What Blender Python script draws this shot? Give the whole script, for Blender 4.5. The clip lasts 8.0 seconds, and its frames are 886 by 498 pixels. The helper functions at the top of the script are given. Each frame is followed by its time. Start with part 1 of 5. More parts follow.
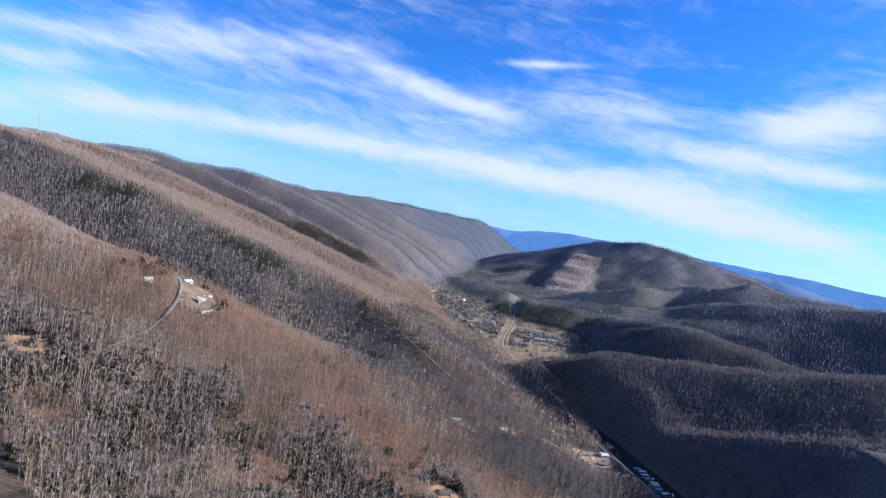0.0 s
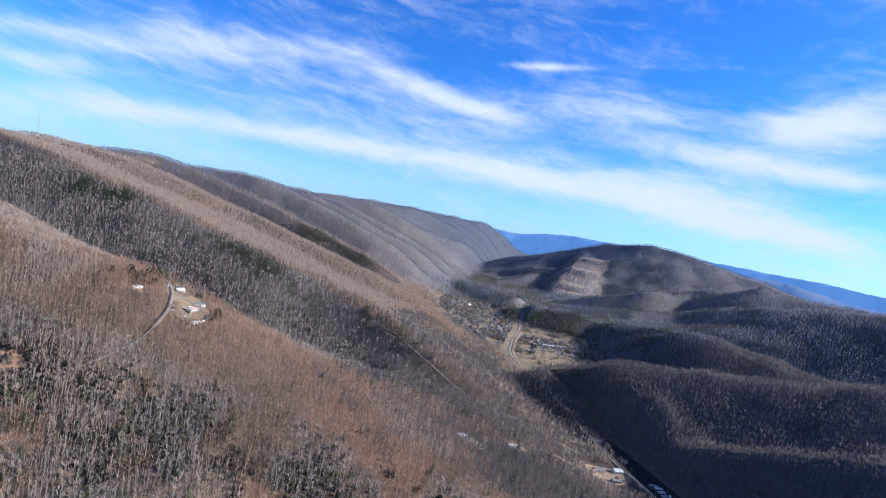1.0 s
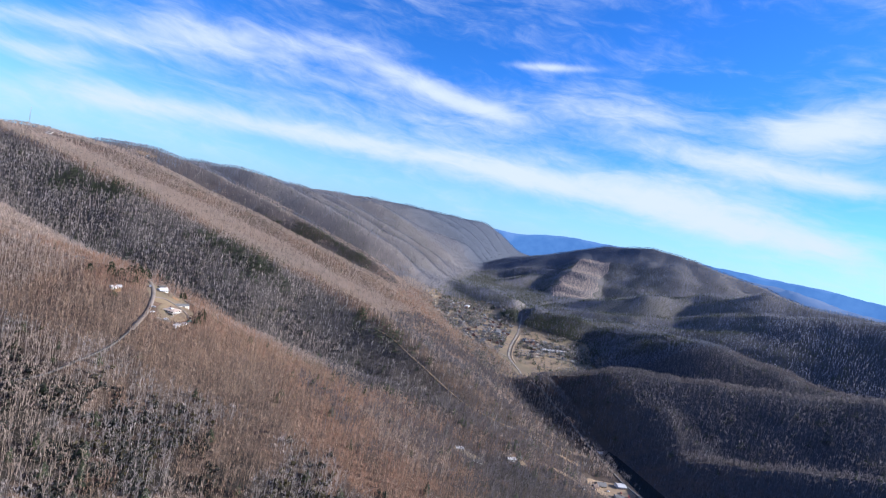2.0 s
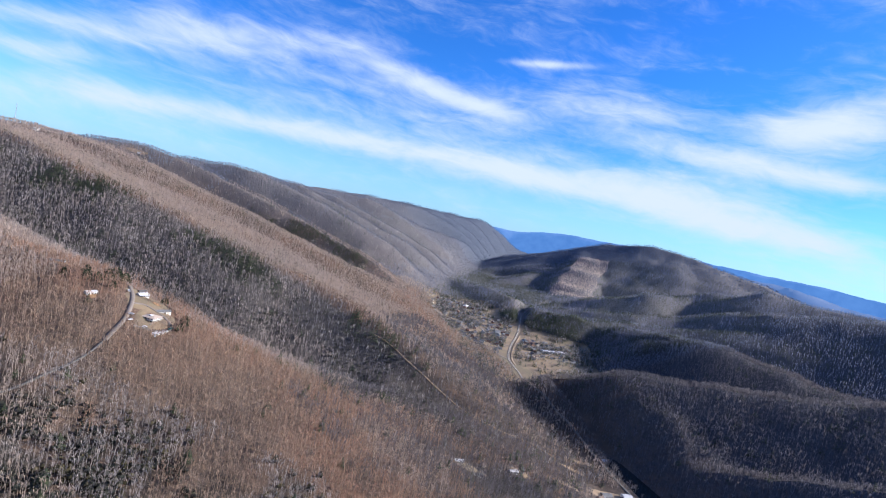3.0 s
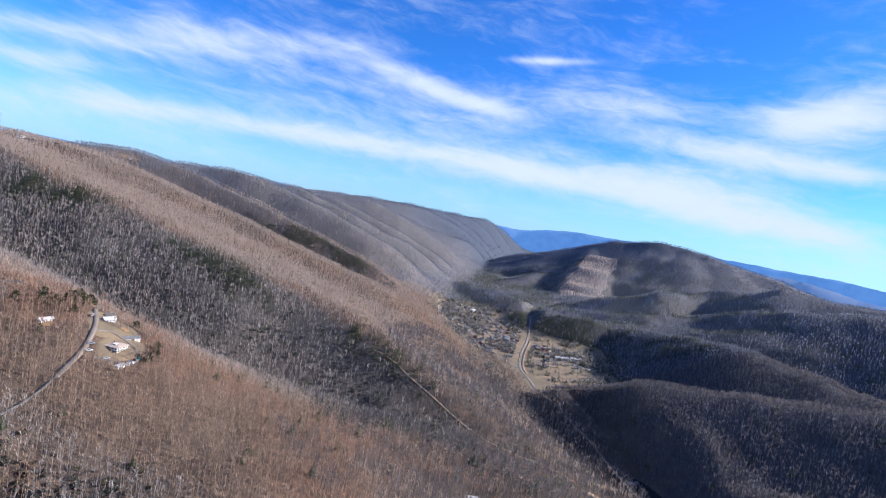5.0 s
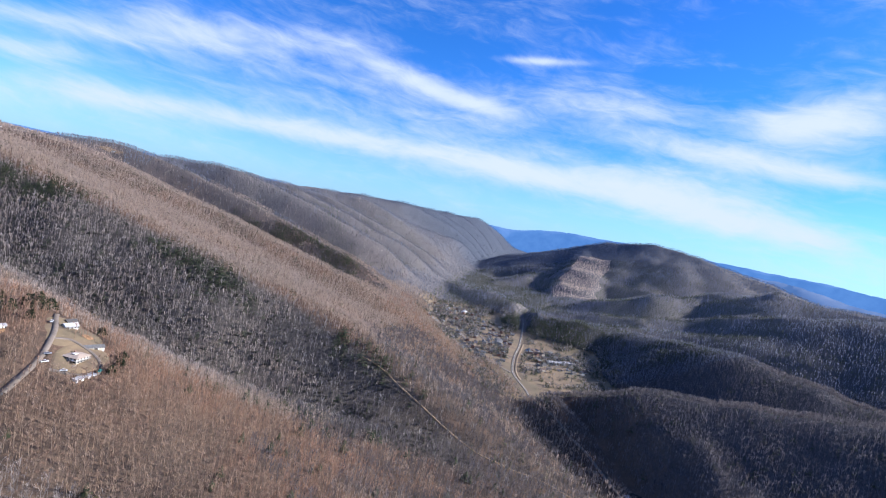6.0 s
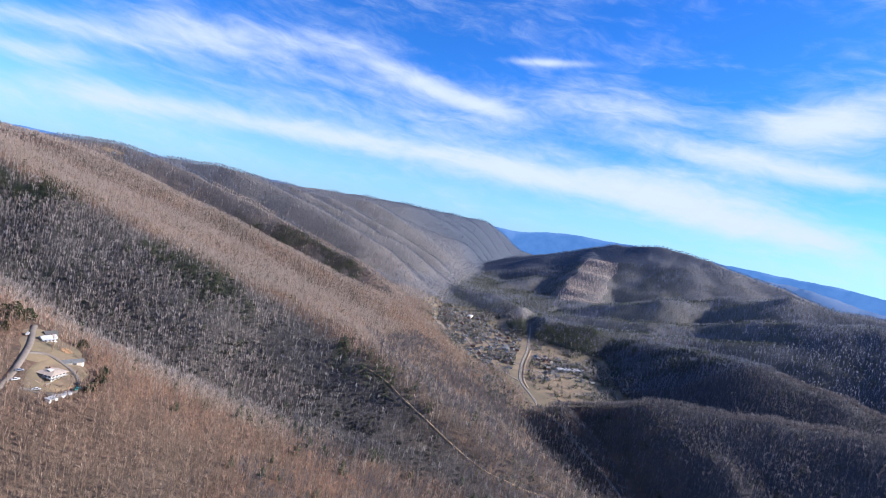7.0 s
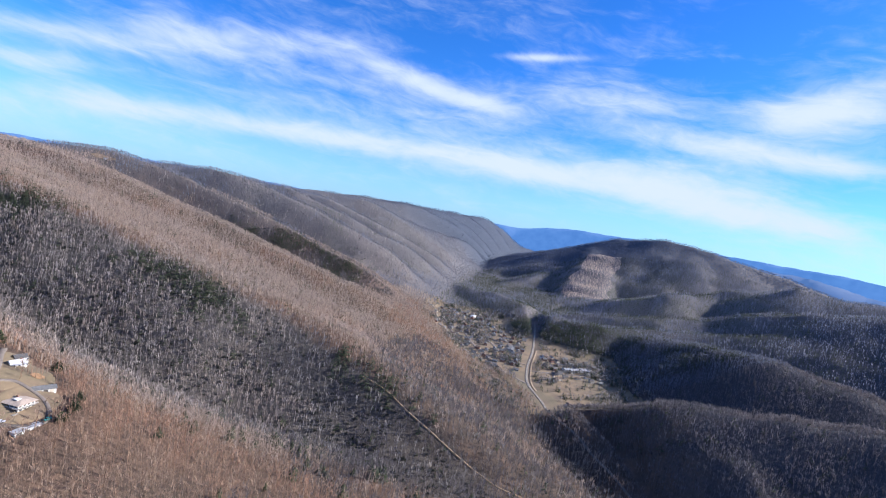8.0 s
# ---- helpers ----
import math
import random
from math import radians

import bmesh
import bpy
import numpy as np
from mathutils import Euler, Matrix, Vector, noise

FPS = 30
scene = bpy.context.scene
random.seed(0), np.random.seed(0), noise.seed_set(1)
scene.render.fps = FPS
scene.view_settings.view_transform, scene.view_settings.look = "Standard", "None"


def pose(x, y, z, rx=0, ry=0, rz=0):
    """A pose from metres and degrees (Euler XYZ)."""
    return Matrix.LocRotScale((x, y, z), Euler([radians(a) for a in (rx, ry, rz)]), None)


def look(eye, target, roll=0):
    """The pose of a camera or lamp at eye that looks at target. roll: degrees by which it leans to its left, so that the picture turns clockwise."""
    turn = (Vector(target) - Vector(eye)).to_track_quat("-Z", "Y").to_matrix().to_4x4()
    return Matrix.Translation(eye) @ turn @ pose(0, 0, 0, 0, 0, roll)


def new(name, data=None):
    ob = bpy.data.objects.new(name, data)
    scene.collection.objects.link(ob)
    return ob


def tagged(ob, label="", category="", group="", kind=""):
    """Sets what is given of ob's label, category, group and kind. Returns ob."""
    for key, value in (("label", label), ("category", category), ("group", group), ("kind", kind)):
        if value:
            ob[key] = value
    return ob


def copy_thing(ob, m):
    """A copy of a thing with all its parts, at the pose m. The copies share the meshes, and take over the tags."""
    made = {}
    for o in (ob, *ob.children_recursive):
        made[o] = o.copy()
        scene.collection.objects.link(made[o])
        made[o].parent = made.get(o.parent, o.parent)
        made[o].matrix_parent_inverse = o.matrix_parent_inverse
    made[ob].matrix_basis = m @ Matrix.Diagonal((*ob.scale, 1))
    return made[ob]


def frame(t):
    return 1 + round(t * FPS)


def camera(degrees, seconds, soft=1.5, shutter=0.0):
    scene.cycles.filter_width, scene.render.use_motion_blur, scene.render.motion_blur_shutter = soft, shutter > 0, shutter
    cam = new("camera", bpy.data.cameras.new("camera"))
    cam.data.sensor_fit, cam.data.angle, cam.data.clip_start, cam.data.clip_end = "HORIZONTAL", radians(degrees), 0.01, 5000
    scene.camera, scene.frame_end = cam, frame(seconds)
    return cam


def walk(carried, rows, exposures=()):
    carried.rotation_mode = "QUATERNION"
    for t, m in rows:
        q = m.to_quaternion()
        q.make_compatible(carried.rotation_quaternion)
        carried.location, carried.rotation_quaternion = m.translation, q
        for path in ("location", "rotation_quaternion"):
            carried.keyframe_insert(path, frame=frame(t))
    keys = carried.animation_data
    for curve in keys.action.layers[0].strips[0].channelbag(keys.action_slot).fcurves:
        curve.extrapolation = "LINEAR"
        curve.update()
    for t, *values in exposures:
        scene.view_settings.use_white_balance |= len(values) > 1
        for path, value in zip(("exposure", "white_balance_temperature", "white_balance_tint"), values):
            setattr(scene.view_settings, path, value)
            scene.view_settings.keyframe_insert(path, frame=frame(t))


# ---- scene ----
cam = camera(85.1, 8.0, soft=1.1)
METRES, EYE, TILT, LEAN, TURN = 240.0, 290.0, -3.3, -11.5, 0.0
ROWS = [
    (0.0, 0.0, 0.0, 0.0, 0.0, 0.0, 0.0),
    (0.5, -0.0012, 0.0621, 0.0087, 0.22, 0.13, 0.21),
    (1.0, -0.0023, 0.1244, 0.0175, 0.56, 0.3, 0.1),
    (1.5, -0.0038, 0.1865, 0.0262, 0.74, 0.32, -0.72),
    (3.0, -0.0093, 0.3688, 0.0537, 0.16, -0.16, -0.87),
    (3.5, -0.0114, 0.4308, 0.063, 0.49, -0.01, -0.34),
    (4.0, -0.0137, 0.4927, 0.0728, 0.85, 0.02, 0.16),
    (4.5, -0.0156, 0.5543, 0.0824, 0.91, -0.11, 0.44),
    (6.0, -0.0241, 0.7405, 0.1121, -0.35, -0.42, -0.33),
    (6.5, -0.0278, 0.803, 0.1207, -0.28, -0.36, -0.95),
    (7.0, -0.0305, 0.8652, 0.1296, 0.21, -0.26, -0.45),
    (7.5, -0.0334, 0.9267, 0.1401, 0.44, -0.29, 0.35),
    (8.0, -0.0358, 0.9879, 0.15, 0.25, -0.51, 1.0),
]
walk(cam, [(t, pose(0, 0, EYE, TILT, LEAN, TURN) @ pose(METRES * x, METRES * y, METRES * z, 90 + pitch, roll, yaw)) for t, x, y, z, yaw, pitch, roll in ROWS], exposures=((0.0, 1.2, 6120.0, 13.0), (8.0, 1.2, 6120.0, 13.0)))


# ---- light and sky ----
SUN_AZ, SUN_EL = 81.0, 24.0            # degrees clockwise from the way ahead (+y), and above the horizon
sun_way = Vector((math.sin(radians(SUN_AZ)) * math.cos(radians(SUN_EL)), math.cos(radians(SUN_AZ)) * math.cos(radians(SUN_EL)), math.sin(radians(SUN_EL))))
sun = new("sun", bpy.data.lights.new("sun", "SUN"))
sun.data.energy, sun.data.angle, sun.data.color = 5.0, radians(0.5), (1.0, 0.945, 0.875)
sun.matrix_world = look((0, 0, 900), Vector((0, 0, 900)) - sun_way)


class Nodes:
    """Short spelling for node trees."""

    def __init__(self, tree):
        self.tree = tree
        tree.nodes.clear()

    def add(self, kind, **settings):
        node = self.tree.nodes.new(kind)
        for key, value in settings.items():
            setattr(node, key, value)
        return node

    def link(self, a, b):
        self.tree.links.new(a, b)

    def put(self, socket, value):
        if isinstance(value, bpy.types.NodeSocket):
            self.link(value, socket)
        else:
            socket.default_value = value

    def math(self, op, a, b=0.0, c=0.0, clamp=False):
        node = self.add("ShaderNodeMath", operation=op, use_clamp=clamp)
        for socket, value in zip(node.inputs, (a, b, c)):
            self.put(socket, value)
        return node.outputs[0]

    def mix(self, fac, a, b, blend="MIX"):
        node = self.add("ShaderNodeMix", data_type="RGBA", blend_type=blend)
        self.put(node.inputs[0], fac)
        for socket, value in zip(node.inputs[6:8], (a, b)):
            self.put(socket, (*value, 1.0) if isinstance(value, tuple) and len(value) == 3 else value)
        return node.outputs[2]

    def noise(self, vector, scale, detail=4.0, rough=0.55, distortion=0.0):
        node = self.add("ShaderNodeTexNoise")
        if vector is not None:
            self.link(vector, node.inputs["Vector"])
        node.inputs["Scale"].default_value, node.inputs["Detail"].default_value = scale, detail
        node.inputs["Roughness"].default_value, node.inputs["Distortion"].default_value = rough, distortion
        return node.outputs["Fac"]

    def range(self, value, a, b, low=0.0, high=1.0, smooth=True):
        node = self.add("ShaderNodeMapRange", interpolation_type="SMOOTHSTEP" if smooth else "LINEAR")
        for socket, v in zip(node.inputs[:5], (value, a, b, low, high)):
            self.put(socket, v)
        return node.outputs[0]

    def combine(self, x, y, z):
        node = self.add("ShaderNodeCombineXYZ")
        for socket, v in zip(node.inputs, (x, y, z)):
            self.put(socket, v)
        return node.outputs[0]


def make_sky():
    world = bpy.data.worlds.new("sky")
    scene.world = world
    world.use_nodes = True
    n = Nodes(world.node_tree)
    out, back = n.add("ShaderNodeOutputWorld"), n.add("ShaderNodeBackground")
    sky = n.add("ShaderNodeTexSky", sky_type="NISHITA", sun_disc=False, sun_elevation=radians(SUN_EL), sun_rotation=radians(SUN_AZ),
                altitude=600.0, air_density=1.0, dust_density=0.5, ozone_density=3.0)
    where = n.add("ShaderNodeTexCoord").outputs["Generated"]
    split = n.add("ShaderNodeSeparateXYZ")
    n.link(where, split.inputs[0])
    x, y, z = split.outputs
    az = n.math("MULTIPLY", n.math("ARCTAN2", x, y), 57.2958)       # degrees to the right of the way ahead
    el = n.math("MULTIPLY", n.math("ARCSINE", z), 57.2958)          # degrees above the horizon
    # cirrus: long fibres, drawn out along the wind, over broader banks
    warp = n.noise(n.combine(n.math("MULTIPLY", az, 0.05), n.math("MULTIPLY", el, 0.12), 3.0), 1.0, 3.0)
    tilt = n.math("ADD", n.math("SUBTRACT", el, n.math("MULTIPLY", az, -0.06)), n.math("MULTIPLY", warp, 5.0))
    fibre = n.noise(n.combine(n.math("MULTIPLY", az, 0.055), n.math("MULTIPLY", tilt, 0.27), 0.0), 1.0, 7.0, 0.6, 0.3)
    fine = n.noise(n.combine(n.math("MULTIPLY", az, 0.26), n.math("MULTIPLY", tilt, 0.70), 9.0), 1.0, 6.0, 0.62, 0.5)
    texture = n.math("ADD", n.math("MULTIPLY", fibre, 0.65), n.math("MULTIPLY", fine, 0.35))

    def bank(az0, el0, wide, high, lean, weight):
        """A soft lens of cloud, in degrees; lean: how it climbs with the azimuth."""
        da = n.math("SUBTRACT", az, az0)
        de = n.math("SUBTRACT", n.math("SUBTRACT", el, el0), n.math("MULTIPLY", da, lean))
        r = n.math("ADD", n.math("POWER", n.math("DIVIDE", n.math("ABSOLUTE", da), wide), 2.0), n.math("POWER", n.math("DIVIDE", n.math("ABSOLUTE", de), high), 2.0))
        return n.math("MULTIPLY", n.math("EXPONENT", n.math("MULTIPLY", r, -1.0)), weight)

    banks = BANKS
    total = bank(*banks[0])
    for b in banks[1:]:
        total = n.math("ADD", total, bank(*b))
    beyond = n.range(n.math("ABSOLUTE", az), 50.0, 75.0, 0.0, 0.22)   # the same broken cirrus all round
    cover = n.math("ADD", n.math("ADD", total, beyond), n.math("MULTIPLY", n.math("SUBTRACT", texture, 0.47), 2.1))
    cloud = n.math("MULTIPLY", n.range(cover, -0.08, 1.06), n.range(el, -0.5, 2.5))
    veil = n.math("MULTIPLY", n.range(el, 13.0, 0.0), 0.55)
    tone = n.add("ShaderNodeHueSaturation")
    tone.inputs["Saturation"].default_value, tone.inputs["Value"].default_value = SKY_SAT, 1.0
    n.link(sky.outputs[0], tone.inputs["Color"])
    base = n.mix(1.0, tone.outputs[0], SKY_TINT, "MULTIPLY")
    milky = n.mix(veil, base, VEIL)
    n.link(n.mix(cloud, milky, CLOUD), back.inputs["Color"])
    back.inputs["Strength"].default_value = 0.055
    n.link(back.outputs[0], out.inputs[0])


SKY_SAT, SKY_TINT, VEIL, CLOUD = 1.22, (0.58, 1.12, 1.80), (3.7, 6.0, 9.0), (6.0, 6.9, 8.5)
BANKS = [
    (-35.6, 4.4, 11.0, 1.3, 0.11, 0.55),
    (-15.0, 6.3, 14.0, 1.1, 0.06, 0.72),
    (8.9, 6.8, 13.0, 1.5, -0.01, 0.80),
    (31.0, 5.7, 14.0, 1.6, -0.11, 0.90),
    (27.1, 12.2, 8.5, 1.2, -0.09, 0.62),
    (37.1, 11.0, 5.0, 0.9, -0.05, 0.70),
    (-39.1, 9.8, 6.5, 0.9, 0.09, 0.55),
    (-39.8, 7.3, 5.5, 0.9, 0.16, 0.42),
    (-25.1, 13.9, 10.0, 1.6, 0.19, 0.60),
    (-7.5, 14.7, 9.0, 1.1, -0.13, 0.68),
    (3.5, 13.4, 6.0, 0.9, 0.02, 0.50),
    (-4.0, 10.5, 24.0, 4.5, 0.0, 0.26),
    (16.2, 15.6, 8.5, 1.3, -0.02, 0.62),
    (7.7, 19.2, 5.5, 0.4, 0.10, 0.60),
    (35.5, 15.8, 6.5, 2.3, 0.14, 0.92),
    (27.0, 8.8, 16.0, 1.6, -0.05, 0.30),
]
make_sky()

# ---- the lie of the land ----


def knots(v, *pairs):
    """Smooth line through (v, value) pairs."""
    xs, ys = [p[0] for p in pairs], [p[1] for p in pairs]
    v = np.clip(np.asarray(v, float), xs[0], xs[-1])
    i = np.clip(np.searchsorted(xs, v, "right") - 1, 0, len(xs) - 2)
    xs, ys = np.array(xs, float), np.array(ys, float)
    f = (v - xs[i]) / (xs[i + 1] - xs[i])
    m = np.gradient(ys, xs)
    h = xs[i + 1] - xs[i]
    return (2 * f**3 - 3 * f**2 + 1) * ys[i] + (f**3 - 2 * f**2 + f) * h * m[i] + (3 * f**2 - 2 * f**3) * ys[i + 1] + (f**3 - f**2) * h * m[i + 1]


LATTICE = np.random.default_rng(11).random((256, 256))


def value_noise(x, y):
    i, j = np.floor(x).astype(int), np.floor(y).astype(int)
    f, g = x - i, y - j
    f, g = f * f * (3 - 2 * f), g * g * (3 - 2 * g)
    a, b = LATTICE[i & 255, j & 255], LATTICE[(i + 1) & 255, j & 255]
    c, d = LATTICE[i & 255, (j + 1) & 255], LATTICE[(i + 1) & 255, (j + 1) & 255]
    return (a * (1 - f) + b * f) * (1 - g) + (c * (1 - f) + d * f) * g - 0.5


def smooth_max(a, b, k):
    return 0.5 * (a + b + np.sqrt((a - b) ** 2 + k * k))


def smooth_step(v, a, b):
    f = np.clip((v - a) / (b - a), 0, 1)
    return f * f * (3 - 2 * f)


def ridge(x, y, nodes, fall, wide=0.0, soft=22.0):
    """A spur: a crest line (x, y, z) that falls away on both sides; wide: half the width of its even back."""
    best = np.full(np.shape(x), -1e4)
    for (x0, y0, z0), (x1, y1, z1) in zip(nodes, nodes[1:]):
        dx, dy = x1 - x0, y1 - y0
        f = np.clip(((x - x0) * dx + (y - y0) * dy) / (dx * dx + dy * dy), 0, 1)
        d = np.hypot(x - x0 - f * dx, y - y0 - f * dy)
        d = np.maximum(d - wide, 0)
        best = np.maximum(best, z0 + f * (z1 - z0) - fall * (np.sqrt(d * d + soft * soft) - soft))
    return best


def valley_axis(y):
    return knots(y, (-5000, 700), (0, 420), (450, 335), (700, 300), (900, 262), (1080, 240), (1400, 225), (2000, 240), (3000, 340), (4500, 520), (6000, 700))


def foot_left(y):
    return knots(y, (-5000, 600), (0, 350), (400, 290), (600, 272), (800, 238), (950, 196), (1100, 158), (1300, 82), (1500, 30), (1800, 50), (2300, 122), (3200, 300), (4100, 600), (4300, 730), (4450, 840), (6000, 1900))


def crest_left(y):
    return knots(y, (-5000, -1200), (400, -1150), (1500, -1180), (2240, -820), (3000, -380), (3400, -70), (3800, 200), (4100, 380), (4300, 535), (4450, 665), (6000, 1700))


def floor_level(y):
    return knots(y, (-5000, 5), (500, 6), (900, 12), (1150, 27), (1450, 38), (2300, 45), (3200, 55), (3900, 78), (4500, 112), (6000, 120))


RIDGES = [
    ([(372, 712, -8), (395, 690, 52), (432, 645, 84), (468, 600, 108), (505, 562, 124), (560, 535, 130), (650, 500, 138), (900, 400, 165), (1500, 200, 240)], 0.56),
    ([(252, 1000, 14), (268, 985, 40), (310, 955, 66), (390, 932, 93), (450, 904, 106), (520, 876, 118), (600, 845, 132), (700, 818, 151), (850, 790, 180), (1300, 720, 235)], 0.42),
    ([(392, 930, 90), (404, 860, 82), (420, 800, 74), (430, 755, 60), (436, 715, 36)], 0.45),
    ([(540, 1590, 84), (590, 1450, 106), (640, 1230, 142), (690, 1110, 150), (745, 1040, 147), (800, 990, 134), (870, 950, 132), (1050, 895, 165), (1500, 800, 230)], 0.42),
    ([(405, 1180, 16), (470, 1190, 58), (560, 1215, 100)], 0.40),
    ([(330, 1560, 84), (420, 1530, 88), (566, 1580, 87), (700, 1610, 97), (809, 1604, 116), (950, 1520, 160), (1078, 1440, 172), (1200, 1400, 166), (1350, 1360, 168), (1700, 1250, 230)], 0.34),
    ([(60, 2150, 55), (190, 1960, 80), (270, 1800, 88), (320, 1680, 80), (340, 1600, 82)], 0.36),
    ([(480, 1820, 70), (600, 1800, 90), (730, 1790, 115), (850, 1795, 134), (954, 1807, 152), (1068, 1708, 197), (1214, 1564, 250), (1500, 1350, 320)], 0.34),
    ([(700, 1965, 120), (760, 1958, 155), (830, 1961, 177), (950, 2020, 191), (1062, 2062, 205), (1200, 2050, 250), (1300, 1960, 290), (1450, 1820, 265), (1700, 1650, 290)], 0.36),
    ([(330, 2500, 62), (480, 2600, 98), (640, 2750, 160)], 0.30),
    ([(330, 2900, 68), (460, 3050, 108), (700, 3150, 200)], 0.28),
    ([(420, 3400, 72), (560, 3600, 125), (820, 3700, 235)], 0.26),
]
MOUNTAINS = [
    ([(622, 2225, 40), (640, 2290, 86), (672, 2400, 118), (782, 2650, 188), (897, 2900, 252), (1010, 3230, 318)], 0.52, 66.0),
    ([(930, 2150, 60), (985, 2290, 112), (1060, 2440, 170), (1130, 2620, 240), (1190, 2800, 310), (1275, 3040, 392)], 0.42, 0.0),
    ([(1010, 3270, 322), (1100, 3250, 370), (1275, 3050, 397), (1400, 2950, 393), (1540, 2800, 362), (1700, 2700, 330), (1760, 2550, 292), (1850, 2350, 240), (2000, 2050, 230)], 0.33, 0.0),
]


def spur_along(x, y):
    """Distance up the valley, reckoned along the lines on which the spurs run down; the second spur bends towards the mouth of the valley at its foot."""
    bend = knots(x, (-260, 0), (-200, 0), (-109, 28), (-23, 62), (50, 85), (120, 90), (400, 90))
    shear = 1.25 * smooth_step(y, 2550, 3300) * np.clip(x - crest_left(y), 0, 900)          # far up the valley the spurs trail away from its mouth
    return y + 0.22 * np.clip(x + 250, -1200, 0) * smooth_step(y, 3000, 2500) + bend * smooth_step(y, 660, 770) * smooth_step(y, 1120, 880) - shear


def spur_wave(x, y, q):
    """How far the spurs of the long mountain stand over its even slope, and the ravines under it."""
    wild = smooth_step(y, 900, 1500)
    wobble = (30 + 34 * wild) * value_noise(x / 330 + 7.3, y / 300) + (10 + 12 * wild) * value_noise(x / 130 + 1.7, y / 120 + 9)
    wobble = wobble * (1 + 1.5 * smooth_step(y, 2800, 3400))
    along = spur_along(x, y) + wobble * smooth_step(q, 0.1, 0.4)
    spur = knots(along, (-3000, 0), (-150, -20), (130, 4), (315, -24), (480, 9), (555, 3), (605, -12), (655, -27), (695, -42), (722, -32), (770, 0), (845, 38), (950, 27), (1060, 12), (1140, 4), (1230, 15), (1390, -22),
                 (1510, 12), (1620, -20), (1830, 20), (1930, -16), (2110, 18), (2240, -22), (2340, 10), (2450, -16), (2640, 17), (2790, -18), (2920, 17), (3040, -20), (3190, 16), (3330, -18), (3500, 16), (3640, -18), (3820, 15), (3950, -16), (4100, 12), (5200, 0))
    spur = spur * (1 + 0.6 * smooth_step(along, 1000, 1250) + 0.7 * smooth_step(along, 1300, 1600)) * (1 - 0.6 * smooth_step(y, 3100, 3600))
    spur = spur * (1 + wild * 0.7 * value_noise(x / 500, y / 260 + 3))
    return np.where(spur < 0, spur * smooth_step(q, 0.07, 0.39), spur * smooth_step(q, 0.02, 0.22)) * (1 - 0.75 * smooth_step(q, 0.72, 1.0))


def height(x, y):
    x, y = np.asarray(x, float), np.asarray(y, float)
    base = floor_level(y)
    foot, crest = foot_left(y), crest_left(y)
    p = (foot - x) / (foot - crest)
    q = np.clip(p, 0, 1)
    top = knots(y, (-5000, 275), (1000, 266), (1300, 266), (1600, 272), (1950, 262), (2300, 260), (2700, 267), (3000, 279), (3400, 285), (3800, 278), (4000, 262), (4150, 215), (4280, 125), (4380, 60), (4500, 20), (6000, 0))
    rise = 1 - np.power(1 - q, 1.4)
    left = base + top * rise + spur_wave(x, y, q)
    left += 20 * np.exp(-0.5 * (((x + 275) / np.where(x < -275, 80, 58)) ** 2 + ((y - 550) / np.where(y < 550, 46, 36)) ** 2))   # the knoll with the houses
    left += 16 * value_noise(x / 170, y / 150 + 40) * smooth_step(q, 0.75, 1.0)
    over = np.maximum(p - 1, 0) * (foot - crest)
    left -= np.where(p > 1, 95 * smooth_step(over, 0, 900), 0)
    right = base + 0.10 * np.maximum(x - knots(y, (-3000, 500), (600, 380), (950, 400), (1150, 470), (1450, 470), (1800, 330), (3000, 480), (6000, 900)), 0)
    right = np.minimum(right, base + 200)
    for nodes, fall in RIDGES:
        right = smooth_max(right, ridge(x, y, nodes, fall * 1.2), 4.0)
    for nodes, fall, wide in MOUNTAINS:
        right = smooth_max(right, ridge(x, y, nodes, fall * 1.15, wide), 4.0)
    slope_right = smooth_step(right - base, 8, 40)
    even = np.exp(-(((x - knots(y, (2200, 610), (2400, 672), (2650, 782), (2900, 897), (3230, 1010))) / 130) ** 4)) * smooth_step(y, 2150, 2250) * smooth_step(y, 3300, 3150)
    right += slope_right * (1 - 0.85 * even) * ((12 + 6 * smooth_step(y, 950, 1300)) * value_noise(x / 150 + 3, y / 150) + 7 * value_noise(x / 60, y / 60 + 20) + 20 * smooth_step(y, 1700, 2100) * value_noise(x / 250 + 5, y / 85 + 3))
    land = np.where(p > 0, np.maximum(left, np.where(p < 0.12, right - 60 * q, -1e3)), right)
    rough = smooth_step(land - base, 6, 40)
    land += rough * (1 - 0.85 * even) * (1 - 0.6 * smooth_step(y, 2800, 3400)) * (7 * value_noise(x / 85, y / 85) + 4 * value_noise(x / 34 + 5, y / 34))
    # the river's bed and the highway's cutting
    off = np.abs(x - river_line(y))
    bed = np.minimum(floor_level(y) - 4.0, 2.0) - 2.5 + np.maximum(off - river_half(y), 0) * np.where(x > river_line(y), 0.85, 0.55)
    land = np.where(y < 1000, np.minimum(land, bed + smooth_step(y, 770, 900) * 30), land)
    cut = np.abs(x - highway_line(y))
    inside = (y > 1040) & (y < 2080)
    bed = floor_level(y) + 4 + 6 * smooth_step(y, 1250, 1500)
    level = bed + np.maximum(cut - 10, 0) * 1.3
    land = np.where(inside, np.minimum(land, level), land)
    return land


def river_line(y):
    return knots(y, (-5000, 760), (0, 470), (450, 385), (600, 358), (750, 322), (900, 282), (1080, 262), (1400, 225))


def river_half(y):
    return knots(y, (-5000, 30), (500, 18), (700, 15), (850, 7), (1100, 4))


